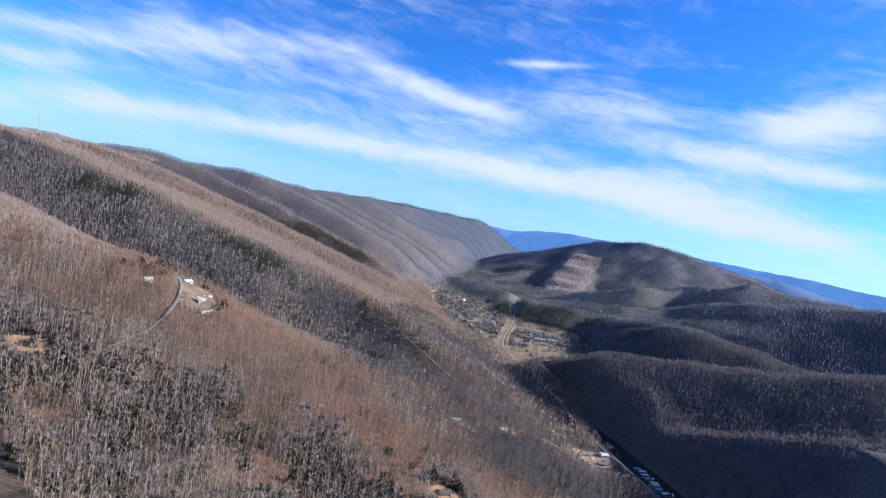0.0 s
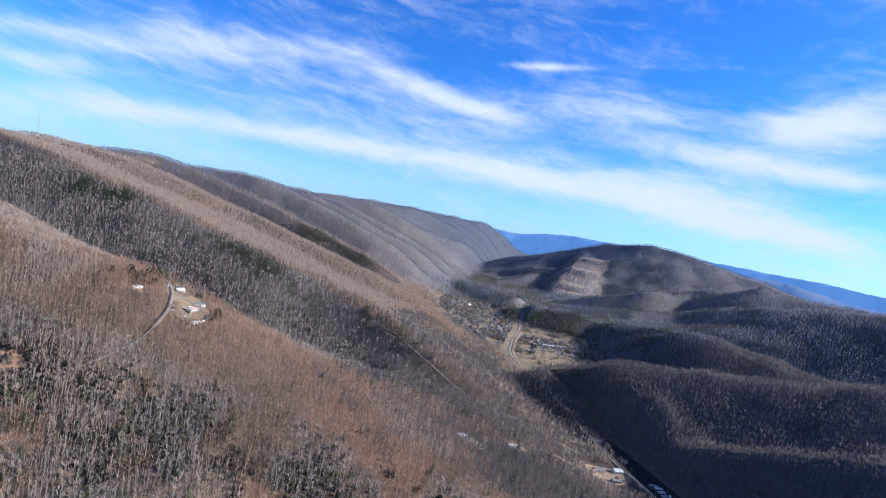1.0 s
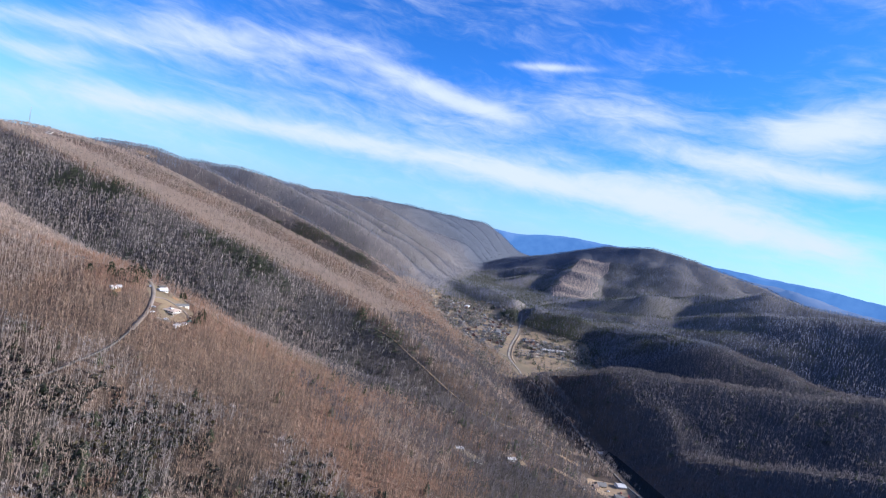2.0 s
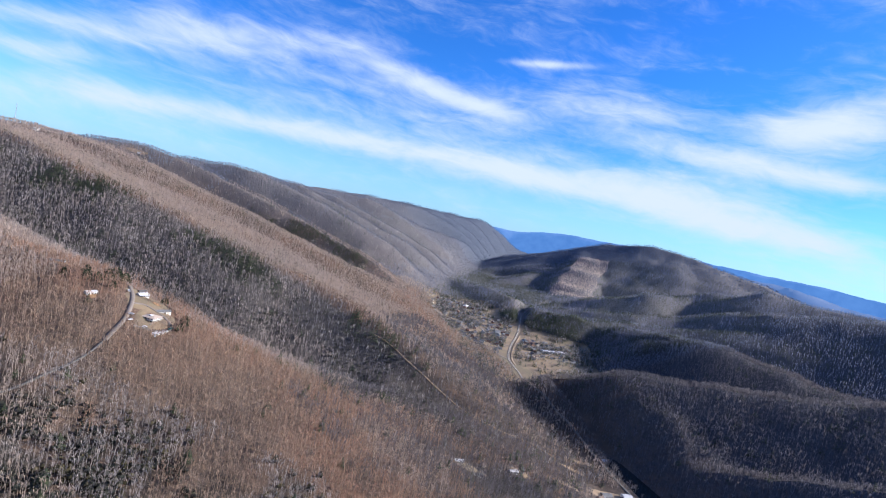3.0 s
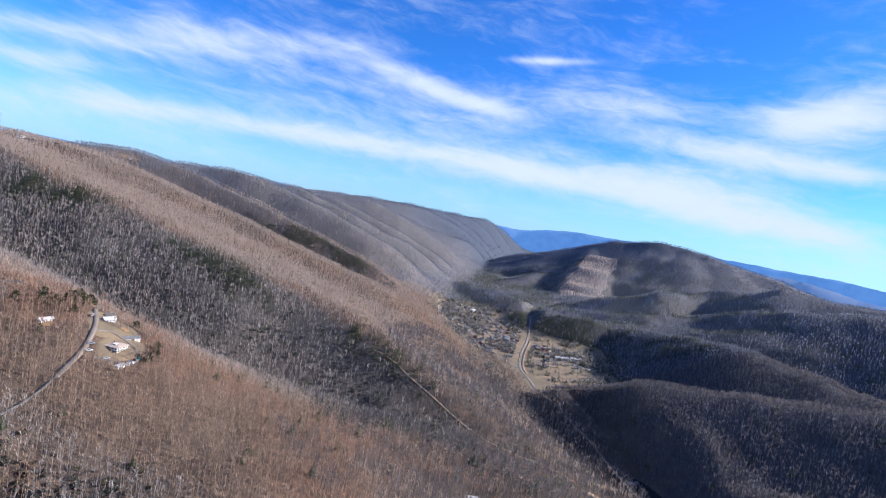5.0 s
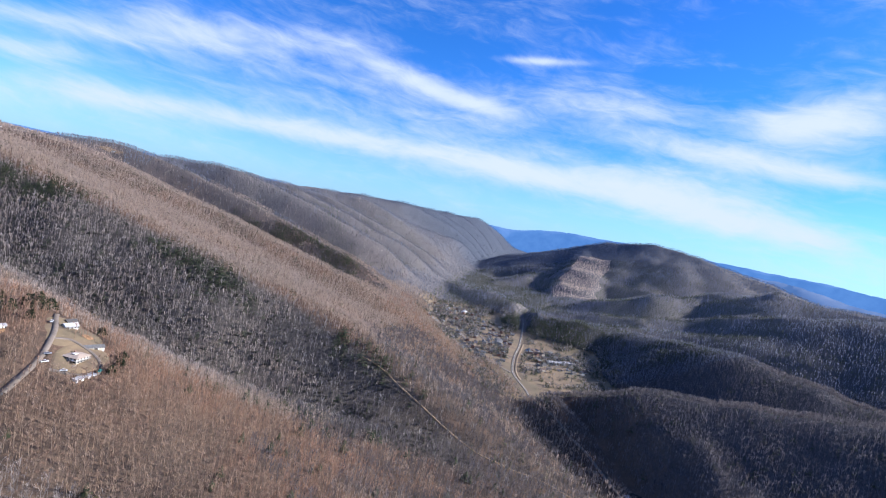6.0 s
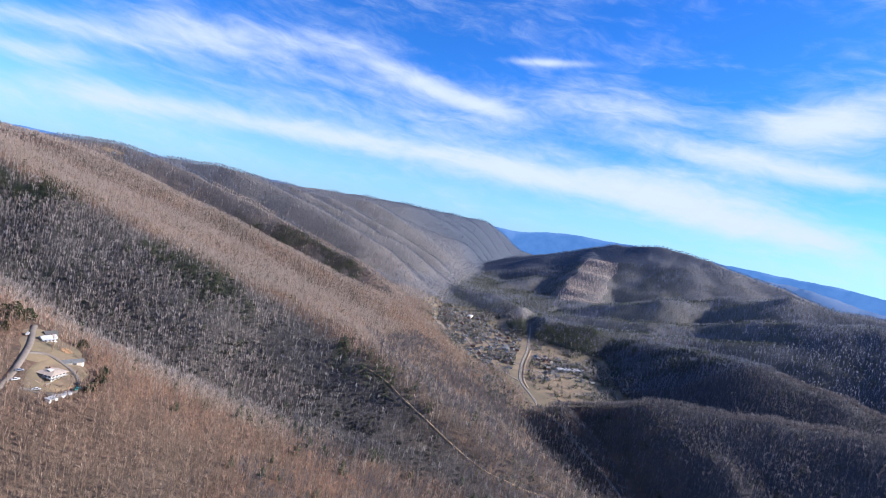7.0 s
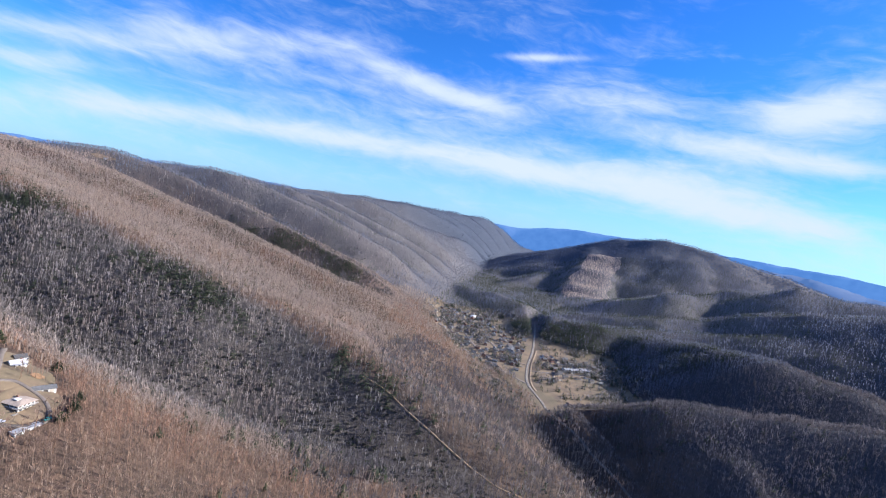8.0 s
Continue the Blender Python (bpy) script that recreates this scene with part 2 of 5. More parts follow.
def highway_line(y):
    return knots(y, (600, 225), (850, 225), (950, 215), (1055, 214), (1140, 200), (1220, 212), (1366, 250), (1560, 290), (1777, 335), (2017, 475), (2200, 560))


# ---- ground ----


def mesh_object(name, verts, faces, material, smooth=True):
    mesh = bpy.data.meshes.new(name)
    mesh.from_pydata(verts, [], faces)
    mesh.materials.append(material)
    mesh.polygons.foreach_set("use_smooth", np.full(len(mesh.polygons), smooth))
    mesh.update()
    return new(name, mesh)


def surface(name, build):
    m = bpy.data.materials.new(name)
    m.use_nodes = True
    n = Nodes(m.node_tree)
    out, bsdf = n.add("ShaderNodeOutputMaterial"), n.add("ShaderNodeBsdfPrincipled")
    n.link(bsdf.outputs[0], out.inputs[0])
    build(n, bsdf)
    return m


def island_random(n):
    return n.add("ShaderNodeNewGeometry").outputs["Random Per Island"]


def place(n):
    return n.add("ShaderNodeTexCoord").outputs["Object"]


def bump(n, b, fac, strength, distance):
    node = n.add("ShaderNodeBump")
    node.inputs["Strength"].default_value, node.inputs["Distance"].default_value = strength, distance
    n.link(fac, node.inputs["Height"])
    n.link(node.outputs[0], b.inputs["Normal"])


def plain(name, colour, rough=0.8, metal=0.0, vary=0.25, scale=3.0, relief=0.0):
    """Paint, metal, stone and so on: one colour with stains and grain."""
    def build(n, b):
        at = place(n)
        fac = n.math("ADD", n.math("MULTIPLY", n.noise(at, scale, 5.0), 0.6), n.math("MULTIPLY", n.noise(at, scale * 9, 3.0), 0.4))
        dark = tuple(c * (1 - vary) for c in colour)
        light = tuple(min(1.0, c * (1 + vary)) for c in colour)
        n.link(n.mix(n.range(fac, 0.3, 0.7), dark, light), b.inputs["Base Color"])
        b.inputs["Roughness"].default_value, b.inputs["Metallic"].default_value = rough, metal
        if relief:
            bump(n, b, fac, 0.5, relief)
    return surface(name, build)


def litter_look(n, b):
    at = place(n)
    wide, mid, fine = n.noise(at, 0.006, 4.0), n.noise(at, 0.04, 5.0, 0.6), n.noise(at, 0.35, 5.0, 0.7)
    colour = n.mix(n.range(wide, 0.35, 0.65), (0.150, 0.086, 0.056), (0.110, 0.082, 0.062))
    colour = n.mix(n.range(mid, 0.35, 0.7), colour, (0.070, 0.052, 0.041))
    colour = n.mix(n.range(fine, 0.45, 0.75), colour, (0.185, 0.120, 0.083))
    split = n.add("ShaderNodeSeparateXYZ")
    n.link(at, split.inputs[0])
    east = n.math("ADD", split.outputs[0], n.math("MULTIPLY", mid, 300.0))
    colour = n.mix(n.range(east, 330.0, 640.0), colour, n.mix(n.range(fine, 0.4, 0.7), (0.052, 0.052, 0.058), (0.088, 0.085, 0.092)))   # shade and haze of the eastern hills put into the litter colour
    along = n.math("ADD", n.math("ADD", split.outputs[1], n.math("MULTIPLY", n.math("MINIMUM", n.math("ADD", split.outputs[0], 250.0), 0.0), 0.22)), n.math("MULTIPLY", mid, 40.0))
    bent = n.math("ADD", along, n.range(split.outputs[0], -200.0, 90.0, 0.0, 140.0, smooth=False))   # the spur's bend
    colour = n.mix(n.range(split.outputs[1], 2500.0, 3300.0), n.mix(n.range(split.outputs[1], 1150.0, 2000.0), colour, n.mix(n.range(fine, 0.4, 0.7), (0.135, 0.127, 0.127), (0.190, 0.174, 0.170))), n.mix(n.range(fine, 0.4, 0.7), (0.056, 0.068, 0.094), (0.078, 0.090, 0.116)))   # distance haze put into the litter colour up the valley: greyer, then blue
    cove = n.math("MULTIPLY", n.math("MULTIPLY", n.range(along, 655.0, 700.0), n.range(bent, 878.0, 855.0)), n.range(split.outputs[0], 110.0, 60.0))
    colour = n.mix(cove, colour, n.mix(n.range(fine, 0.4, 0.7), (0.075, 0.066, 0.059), (0.120, 0.104, 0.090)))   # shade on the cove floor painted into the litter
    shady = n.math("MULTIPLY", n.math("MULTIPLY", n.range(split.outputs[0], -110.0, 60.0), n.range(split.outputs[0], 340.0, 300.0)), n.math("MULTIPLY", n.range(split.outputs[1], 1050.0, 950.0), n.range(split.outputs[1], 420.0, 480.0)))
    colour = n.mix(n.math("MULTIPLY", shady, n.range(n.noise(at, 0.035, 5.0), 0.35, 0.6, 0.25, 0.9)), colour, (0.058, 0.046, 0.038))   # tree shade among the mixed woods painted as darker litter
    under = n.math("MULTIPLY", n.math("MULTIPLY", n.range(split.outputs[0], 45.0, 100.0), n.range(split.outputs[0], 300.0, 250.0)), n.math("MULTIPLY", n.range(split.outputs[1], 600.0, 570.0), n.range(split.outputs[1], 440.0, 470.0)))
    tree_shade = n.math("MAXIMUM", n.math("MULTIPLY", under, n.range(n.noise(at, 0.03, 4.0), 0.34, 0.46)), n.math("MULTIPLY", n.range(split.outputs[1], 450.0, 360.0), n.range(n.noise(at, 0.02, 4.0), 0.42, 0.55)))
    colour = n.mix(tree_shade, colour, n.mix(n.range(fine, 0.4, 0.7), (0.034, 0.029, 0.024), (0.062, 0.052, 0.040)))   # shade between the near trees painted as blackened litter
    n.link(colour, b.inputs["Base Color"])
    b.inputs["Roughness"].default_value = 0.95
    b.inputs["Specular IOR Level"].default_value = 0.1
    bump(n, b, n.math("ADD", fine, mid), 0.8, 1.5)


def let_through(n, b, colour, share):
    """Twigs and leaves: part of the light that falls on one side shows on the other."""
    thin, both = n.add("ShaderNodeBsdfTranslucent"), n.add("ShaderNodeMixShader")
    n.link(colour, thin.inputs["Color"])
    both.inputs[0].default_value = share
    n.link(b.outputs[0], both.inputs[1])
    n.link(thin.outputs[0], both.inputs[2])
    for node in n.tree.nodes:
        if node.bl_idname == "ShaderNodeOutputMaterial":
            n.link(both.outputs[0], node.inputs[0])


def bark_look(red, grey, pale):
    """Bark and twigs: stands of two hues, with paler and darker trees among them."""
    def build(n, b):
        at, rnd = place(n), island_random(n)
        wide = n.math("ADD", n.math("MULTIPLY", n.noise(at, 0.006, 3.0), 0.8), n.math("MULTIPLY", n.noise(at, 0.04, 3.0), 0.2))
        colour = n.mix(n.range(wide, 0.42, 0.58), red, grey)
        colour = n.mix(n.range(rnd, 0.45, 1.0, smooth=False), colour, pale)
        colour = n.mix(n.range(rnd, 0.30, 0.0, smooth=False), colour, tuple(c * 0.6 for c in grey))
        n.link(colour, b.inputs["Base Color"])
        b.inputs["Roughness"].default_value = 0.9
        b.inputs["Specular IOR Level"].default_value = 0.15
        let_through(n, b, colour, 0.4)
    return build


def leaf_look(dark, light):
    def build(n, b):
        colour = n.mix(island_random(n), dark, light)
        colour = n.mix(n.range(n.noise(place(n), 0.5, 3.0), 0.4, 0.7), colour, dark)
        n.link(colour, b.inputs["Base Color"])
        b.inputs["Roughness"].default_value = 0.75
        let_through(n, b, colour, 0.35)
    return build


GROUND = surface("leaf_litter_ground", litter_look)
BARK = surface("bare_twigs_and_bark", bark_look((0.350, 0.205, 0.142), (0.302, 0.212, 0.154), (0.352, 0.264, 0.200)))
# bark darkened to carry the shade of the cove flanks
COVE_BARK = surface("shade_darkened_cove_bark", bark_look((0.300, 0.245, 0.215), (0.275, 0.240, 0.220), (0.430, 0.375, 0.340)))
PALE_BARK = surface("pale_grey_bark", bark_look((0.395, 0.302, 0.240), (0.370, 0.298, 0.248), (0.415, 0.335, 0.280)))
# distant woods: haze painted in as a blue-grey tint
HAZY_FAR_BARK = surface("hazy_distant_woods", bark_look((0.216, 0.210, 0.234), (0.194, 0.208, 0.252), (0.236, 0.245, 0.284)))
# darker still for the shaded cove foot; also used on town trees
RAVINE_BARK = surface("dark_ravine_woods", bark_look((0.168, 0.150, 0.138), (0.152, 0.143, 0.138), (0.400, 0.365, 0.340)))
# the same painted haze for the hills opposite and the farthest slopes
HAZY_HILL_BARK = surface("hazy_woods_across_the_valley", bark_look((0.160, 0.160, 0.190), (0.142, 0.156, 0.204), (0.205, 0.214, 0.254)))
HAZE_BARK = surface("hazy_farthest_woods", bark_look((0.118, 0.134, 0.178), (0.110, 0.134, 0.188), (0.130, 0.148, 0.198)))
# bright tan copy of the bark that paints in sunlight on the far spur
SUNLIT_BARK = surface("sunlit_tan_woods", bark_look((0.56, 0.44, 0.36), (0.54, 0.44, 0.37), (0.58, 0.48, 0.40)))
# dark, bluish copy of the bark with hillside shade put into its colour
SHADED_BARK = surface("shade_darkened_woods", bark_look((0.128, 0.111, 0.112), (0.112, 0.106, 0.115), (0.200, 0.182, 0.186)))
NEEDLES = surface("pine_needles", leaf_look((0.024, 0.036, 0.017), (0.075, 0.085, 0.034)))
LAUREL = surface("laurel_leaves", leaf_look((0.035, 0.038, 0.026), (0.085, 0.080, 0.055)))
BRUSH = surface("olive_brush", leaf_look((0.070, 0.060, 0.026), (0.17, 0.135, 0.060)))


def make_ground():
    a = np.concatenate([np.arange(-60, 60, 0.35), np.arange(60, 300, 2.5)])
    r = np.concatenate([[0.0], np.geomspace(25, 500, 70), np.geomspace(504, 3600, 225), np.geomspace(3640, 5300, 36)])
    aa, rr = np.meshgrid(np.radians(a), r[1:])
    x, y = rr * np.sin(aa), 60 + rr * np.cos(aa)
    z = height(x, y)
    verts = np.stack([x, y, z], -1).reshape(-1, 3)
    na = len(a)
    i, j = np.meshgrid(np.arange(len(r) - 2), np.arange(na), indexing="ij")
    k = (j + 1) % na
    faces = np.stack([i * na + j, (i + 1) * na + j, (i + 1) * na + k, i * na + k], -1).reshape(-1, 4)
    verts = verts.tolist() + [[0, 60, float(height(0, 60))]]
    hub = len(verts) - 1
    faces = faces.tolist() + [[hub, int(q), int((q + 1) % na)] for q in range(na)]
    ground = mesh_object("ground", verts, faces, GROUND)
    tagged(ground, "brown winter hills with leaf litter round a long valley", "ground", kind="structure")


make_ground()



def make_backdrop():
    """The blue ranges on the horizon: the far end of the long mountain, and the last range all round."""
    # haze is painted in: bluish base colours with a blue glow on top
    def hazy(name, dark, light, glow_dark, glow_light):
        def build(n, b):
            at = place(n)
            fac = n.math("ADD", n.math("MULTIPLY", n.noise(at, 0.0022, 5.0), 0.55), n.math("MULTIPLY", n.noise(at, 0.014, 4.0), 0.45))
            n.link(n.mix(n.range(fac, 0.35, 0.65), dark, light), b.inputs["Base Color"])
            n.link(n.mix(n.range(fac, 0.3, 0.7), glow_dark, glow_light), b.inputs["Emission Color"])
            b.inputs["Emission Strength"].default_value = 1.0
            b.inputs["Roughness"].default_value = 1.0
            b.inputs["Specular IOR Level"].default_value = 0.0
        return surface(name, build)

    def mountain_wall(az, top, rings, material, label):
        a = np.radians(az)
        top = top + 10 * value_noise(az / 3.1, az * 0 + 2) + 8 * value_noise(az / 0.9, az * 0 + 8) + 4 * value_noise(az / 0.35, az * 0 + 5)
        rows = []
        for share, r in rings:
            rr = r + 70 * value_noise(az / 1.7, az * 0 + r)
            z = share * top + 30 * value_noise(az / 1.2, az * 0 + r * 0.1) * (0.2 < share < 0.8)
            rows.append(np.stack([rr * np.sin(a), 120 + rr * np.cos(a), z], -1))
        count = len(az)
        faces = [[i * count + j, i * count + j + 1, (i + 1) * count + j + 1, (i + 1) * count + j] for i in range(len(rows) - 1) for j in range(count - 1)]
        tagged(mesh_object("backdrop", np.concatenate(rows).tolist(), faces, material), label, "mountains", kind="structure")

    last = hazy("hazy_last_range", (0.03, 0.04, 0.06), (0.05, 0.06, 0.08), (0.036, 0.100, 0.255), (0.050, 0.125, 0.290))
    az = np.arange(-180, 180.2, 0.4)
    top = knots(az, (-180, 300), (-60, 326), (-20, 330), (0, 326), (6, 336), (8.6, 338), (10.8, 370), (13.4, 396), (16.5, 414), (19.6, 418), (21.3, 426), (26, 420), (31, 411), (35.4, 407), (38.8, 412), (42, 392), (50, 380), (90, 350), (180, 300))
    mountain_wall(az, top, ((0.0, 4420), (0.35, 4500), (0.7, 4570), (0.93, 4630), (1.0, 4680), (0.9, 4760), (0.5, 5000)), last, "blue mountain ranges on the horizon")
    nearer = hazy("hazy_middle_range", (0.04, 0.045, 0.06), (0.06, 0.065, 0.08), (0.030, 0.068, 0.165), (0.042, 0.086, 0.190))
    az = np.arange(27, 70.1, 0.2)
    top = knots(az, (27, 290), (31, 330), (34.6, 343), (36.4, 342), (38.6, 323), (40.7, 296), (43, 284), (50, 290), (70, 280))
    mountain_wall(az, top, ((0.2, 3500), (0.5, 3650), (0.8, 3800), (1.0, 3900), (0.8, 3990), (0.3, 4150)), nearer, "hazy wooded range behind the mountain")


make_backdrop()

# ---- woods ----


def tri_mesh(name, verts, tris, material):
    """One mesh from arrays of corners and triangles."""
    mesh = bpy.data.meshes.new(name)
    mesh.vertices.add(len(verts))
    mesh.vertices.foreach_set("co", np.asarray(verts, np.float32).ravel())
    mesh.loops.add(len(tris) * 3)
    mesh.loops.foreach_set("vertex_index", np.asarray(tris, np.int32).ravel())
    mesh.polygons.add(len(tris))
    mesh.polygons.foreach_set("loop_start", np.arange(0, len(tris) * 3, 3, dtype=np.int32))
    mesh.materials.append(material)
    mesh.update(calc_edges=True)
    return mesh


def bare_tree(rng, nodes, sprays, forks, trunk, width, high=13.0, broad=1.0):
    """A leafless tree: a tapered trunk whose boughs spring from it and open into sprays of twigs. All of it hangs together."""
    verts, tris = [], []
    sway = rng.normal(0, 0.35, (nodes, 2)).cumsum(0) * 0.5
    for i in range(nodes):
        f = i / (nodes - 1)
        r = trunk * (1 - 0.85 * f)
        for k in range(3):
            a = 2.094 * k
            verts.append((sway[i, 0] * f + r * math.cos(a), sway[i, 1] * f + r * math.sin(a), -1.5 * (i == 0) + high * 0.9 * f))
    for i in range(nodes - 1):
        for k in range(3):
            a, b = 3 * i + k, 3 * i + (k + 1) % 3
            tris += [(a, b, b + 3), (a, b + 3, a + 3)]
    turn = rng.random() * 6.28
    for s in range(sprays):
        i = int(rng.integers(max(1, nodes // 2), nodes))
        root = 3 * i + int(rng.integers(0, 3))
        turn += 2.4
        f = i / (nodes - 1)
        reach, rise = rng.uniform(0.6, 1.0) * (1.1 - 0.35 * f) * high * 0.32, rng.uniform(0.75, 1.42)
        out, up = broad * reach * math.cos(rise), reach * math.sin(rise) * 1.1
        x, y, z = verts[root]
        tip = np.array([x + out * math.cos(turn), y + out * math.sin(turn), z + up])
        side = np.array([-math.sin(turn), math.cos(turn), rng.uniform(-0.8, 0.8)]) * width * rng.uniform(0.6, 1.3)
        n = len(verts)
        verts += [tuple(tip - side * 0.5), tuple(tip + side * 0.5)]
        tris.append((root, n, n + 1))
        for _ in range(forks):
            t2 = turn + rng.normal(0, 0.9)
            far = tip + np.array([math.cos(t2) * reach * 0.5, math.sin(t2) * reach * 0.5, rng.uniform(-0.1, 0.6) * reach])
            verts += [tuple(far), tuple(far + side * rng.uniform(0.3, 0.8))]
            tris.append((n + int(rng.integers(0, 2)), len(verts) - 2, len(verts) - 1))
    return np.array(verts), np.array(tris)


def vase_tree(rng, sprays, width, high=13.0, broad=1.0, stem=0.24):
    """A leafless tree seen from afar: a slim upright stem, and steep sprays of twigs that fan out of its upper half. All of it hangs together."""
    lean = rng.normal(0, 0.35, 2)
    verts = [(stem, 0.0, -1.5), (-0.5 * stem, 0.87 * stem, -1.5), (-0.5 * stem, -0.87 * stem, -1.5), (lean[0] * 0.4, lean[1] * 0.4, 0.40 * high), (lean[0], lean[1], 0.92 * high)]
    tris = [(0, 1, 4), (1, 2, 4), (2, 0, 4), (0, 1, 3)]
    turn = rng.random() * 6.28
    for k in range(sprays):
        root = 3 if k % 3 else 4
        turn += 2.4
        reach = rng.uniform(0.28, 0.56) * high if root == 3 else rng.uniform(0.06, 0.14) * high
        rise = rng.uniform(0.95, 1.45)
        x, y, z = verts[root]
        z = z if root == 3 else z * 0.9
        tip = np.array([x + broad * reach * math.cos(rise) * math.cos(turn), y + broad * reach * math.cos(rise) * math.sin(turn), z + reach * math.sin(rise)])
        side = np.array([-math.sin(turn), math.cos(turn), rng.uniform(-0.7, 0.7)]) * width * rng.uniform(0.5, 0.9) * 0.5
        n = len(verts)
        verts += [tuple(tip - side), tuple(tip + side)]
        tris.append((root, n, n + 1))
    return np.array(verts), np.array(tris)


def pine_tree(rng, rings, blades, high=13.0, full=1.0):
    """An evergreen: a trunk with whorls of drooping sprays of needles."""
    verts = [(0.2, 0, -1.5), (-0.1, 0.17, -1.5), (-0.1, -0.17, -1.5), (0, 0, high)]
    tris = [(0, 1, 3), (1, 2, 3), (2, 0, 3)]
    for i in range(rings):
        f = (i + rng.uniform(0, 0.6)) / rings
        z = high * (0.16 + 0.84 * f)
        r = (0.34 * (1 - f) + 0.05) * high * rng.uniform(0.7, 1.15)
        for k in range(blades):
            a = 6.28 * (k + rng.random()) / blades
            w = rng.uniform(0.5, 0.9) * full
            droop = rng.uniform(-0.10, 0.35) * r
            n = len(verts)
            verts += [(0, 0, min(z + 0.12 * high, high)), (r * math.cos(a - w * 0.6), r * math.sin(a - w * 0.6), z - droop), (r * 1.1 * math.cos(a), r * 1.1 * math.sin(a), z - droop * 0.3 + 0.3), (r * math.cos(a + w * 0.6), r * math.sin(a + w * 0.6), z - droop)]
            tris += [(n, n + 1, n + 2), (n, n + 2, n + 3)]
    return np.array(verts), np.array(tris)


def shrub(rng, leaves, high, wide):
    """A low evergreen bush of broad sprays."""
    verts, tris = [(0, 0, -0.6)], []
    for k in range(leaves):
        a = 6.28 * (k + rng.random()) / leaves
        r, z = wide * rng.uniform(0.4, 1.0), high * rng.uniform(0.5, 1.0)
        w = wide * 0.45
        n = len(verts)
        verts += [(r * math.cos(a) - w * math.sin(a), r * math.sin(a) + w * math.cos(a), z * 0.7), (r * math.cos(a) + w * math.sin(a), r * math.sin(a) - w * math.cos(a), z * 0.6), (0.3 * r * math.cos(a), 0.3 * r * math.sin(a), z * 1.2)]
        tris += [(0, n, n + 1), (n, n + 1, n + 2)]
    return np.array(verts), np.array(tris)


def spread(rng, kinds, spots, low, high):
    """Stand trees of several kinds at the spots (x, y), each turned, scaled and leaning in its own way."""
    all_v, all_t, start = [], [], 0
    z = height(spots[:, 0], spots[:, 1])
    kind = rng.integers(0, len(kinds), len(spots))
    for k, (verts, tris) in enumerate(kinds):
        at = np.where(kind == k)[0]
        if not len(at):
            continue
        a, size, fat = rng.random(len(at)) * 6.283, rng.uniform(low, high, len(at)), rng.uniform(0.8, 1.25, len(at))
        lean = rng.normal(0, 0.05, (len(at), 2))
        c, d = np.cos(a)[:, None], np.sin(a)[:, None]
        vx, vy, vz = verts[:, 0], verts[:, 1], verts[:, 2]
        hz = vz * size[:, None]
        px = (c * vx - d * vy) * (size * fat)[:, None] + lean[:, :1] * hz + spots[at, 0][:, None]
        py = (d * vx + c * vy) * (size * fat)[:, None] + lean[:, 1:] * hz + spots[at, 1][:, None]
        pz = hz + z[at][:, None]
        all_v.append(np.stack([px, py, pz], -1).reshape(-1, 3))
        all_t.append((tris[None] + (start + np.arange(len(at)) * len(verts))[:, None, None]).reshape(-1, 3))
        start += len(at) * len(verts)
    return np.concatenate(all_v), np.concatenate(all_t)


def slope_share(x, y):
    """0 at the foot of the long mountain, 1 on its crest."""
    return np.clip((foot_left(y) - x) / (foot_left(y) - crest_left(y)), -1, 2)


def evergreen_share(x, y):
    """How much of the wood is pine and laurel."""
    q = slope_share(x, y)
    wave = spur_wave(x, y, np.clip(q, 0, 1))
    patch = value_noise(x / 70 + 11, y / 70) + 0.6 * value_noise(x / 26, y / 26 + 4)
    share = 0.02 + 0.05 * (patch > 0.25)
    along = spur_along(x, y)
    crest = np.exp(-(((along - 818) / 20) ** 2)) * smooth_step(x, -560, -360) * smooth_step(x, 60, -60)
    share = share + 0.8 * crest * (patch > -0.05)
    knob = np.exp(-(((x + 668) / 24) ** 2 + ((y - 905) / 30) ** 2)) + np.exp(-(((x + 590) / 45) ** 2 + ((y - 905) / 28) ** 2))
    share = share + 0.9 * np.clip(knob, 0, 1)
    share = share + 0.05 * (patch > 0.06) * (y < 400) * (x < -40)
    share = np.where(y < 450, share * 0.25, share)
    share = share + 0.22 * (patch > 0.1) * (wave < -6) * (y > 1250) * (q > 0.05) * (q < 0.85)
    share = share + 0.32 * (x > 190) * (x < 440) * (y > 1345) * (y < 1620) * (patch > -0.1)
    share = share + (q < -0.01) * (0.12 + 0.35 * (patch > 0.05)) * (y > 1200)
    share = share + 0.42 * (q < 0.03) * (x < 1150) * (y > 1500) * (y < 2900) * (patch > -0.2)
    share = share + 0.7 * (along > 1290) * (y < 3200) * (cove_share(x, y) > 0.3) * (patch > -0.02) * smooth_step(q, 0.75, 0.5)          # hemlocks on the shaded flanks up the valley
    share = np.where((q > 0.1) & (y >= 450) & (along < 640), share * 0.25, share)
    return np.clip(share, 0, 0.95)


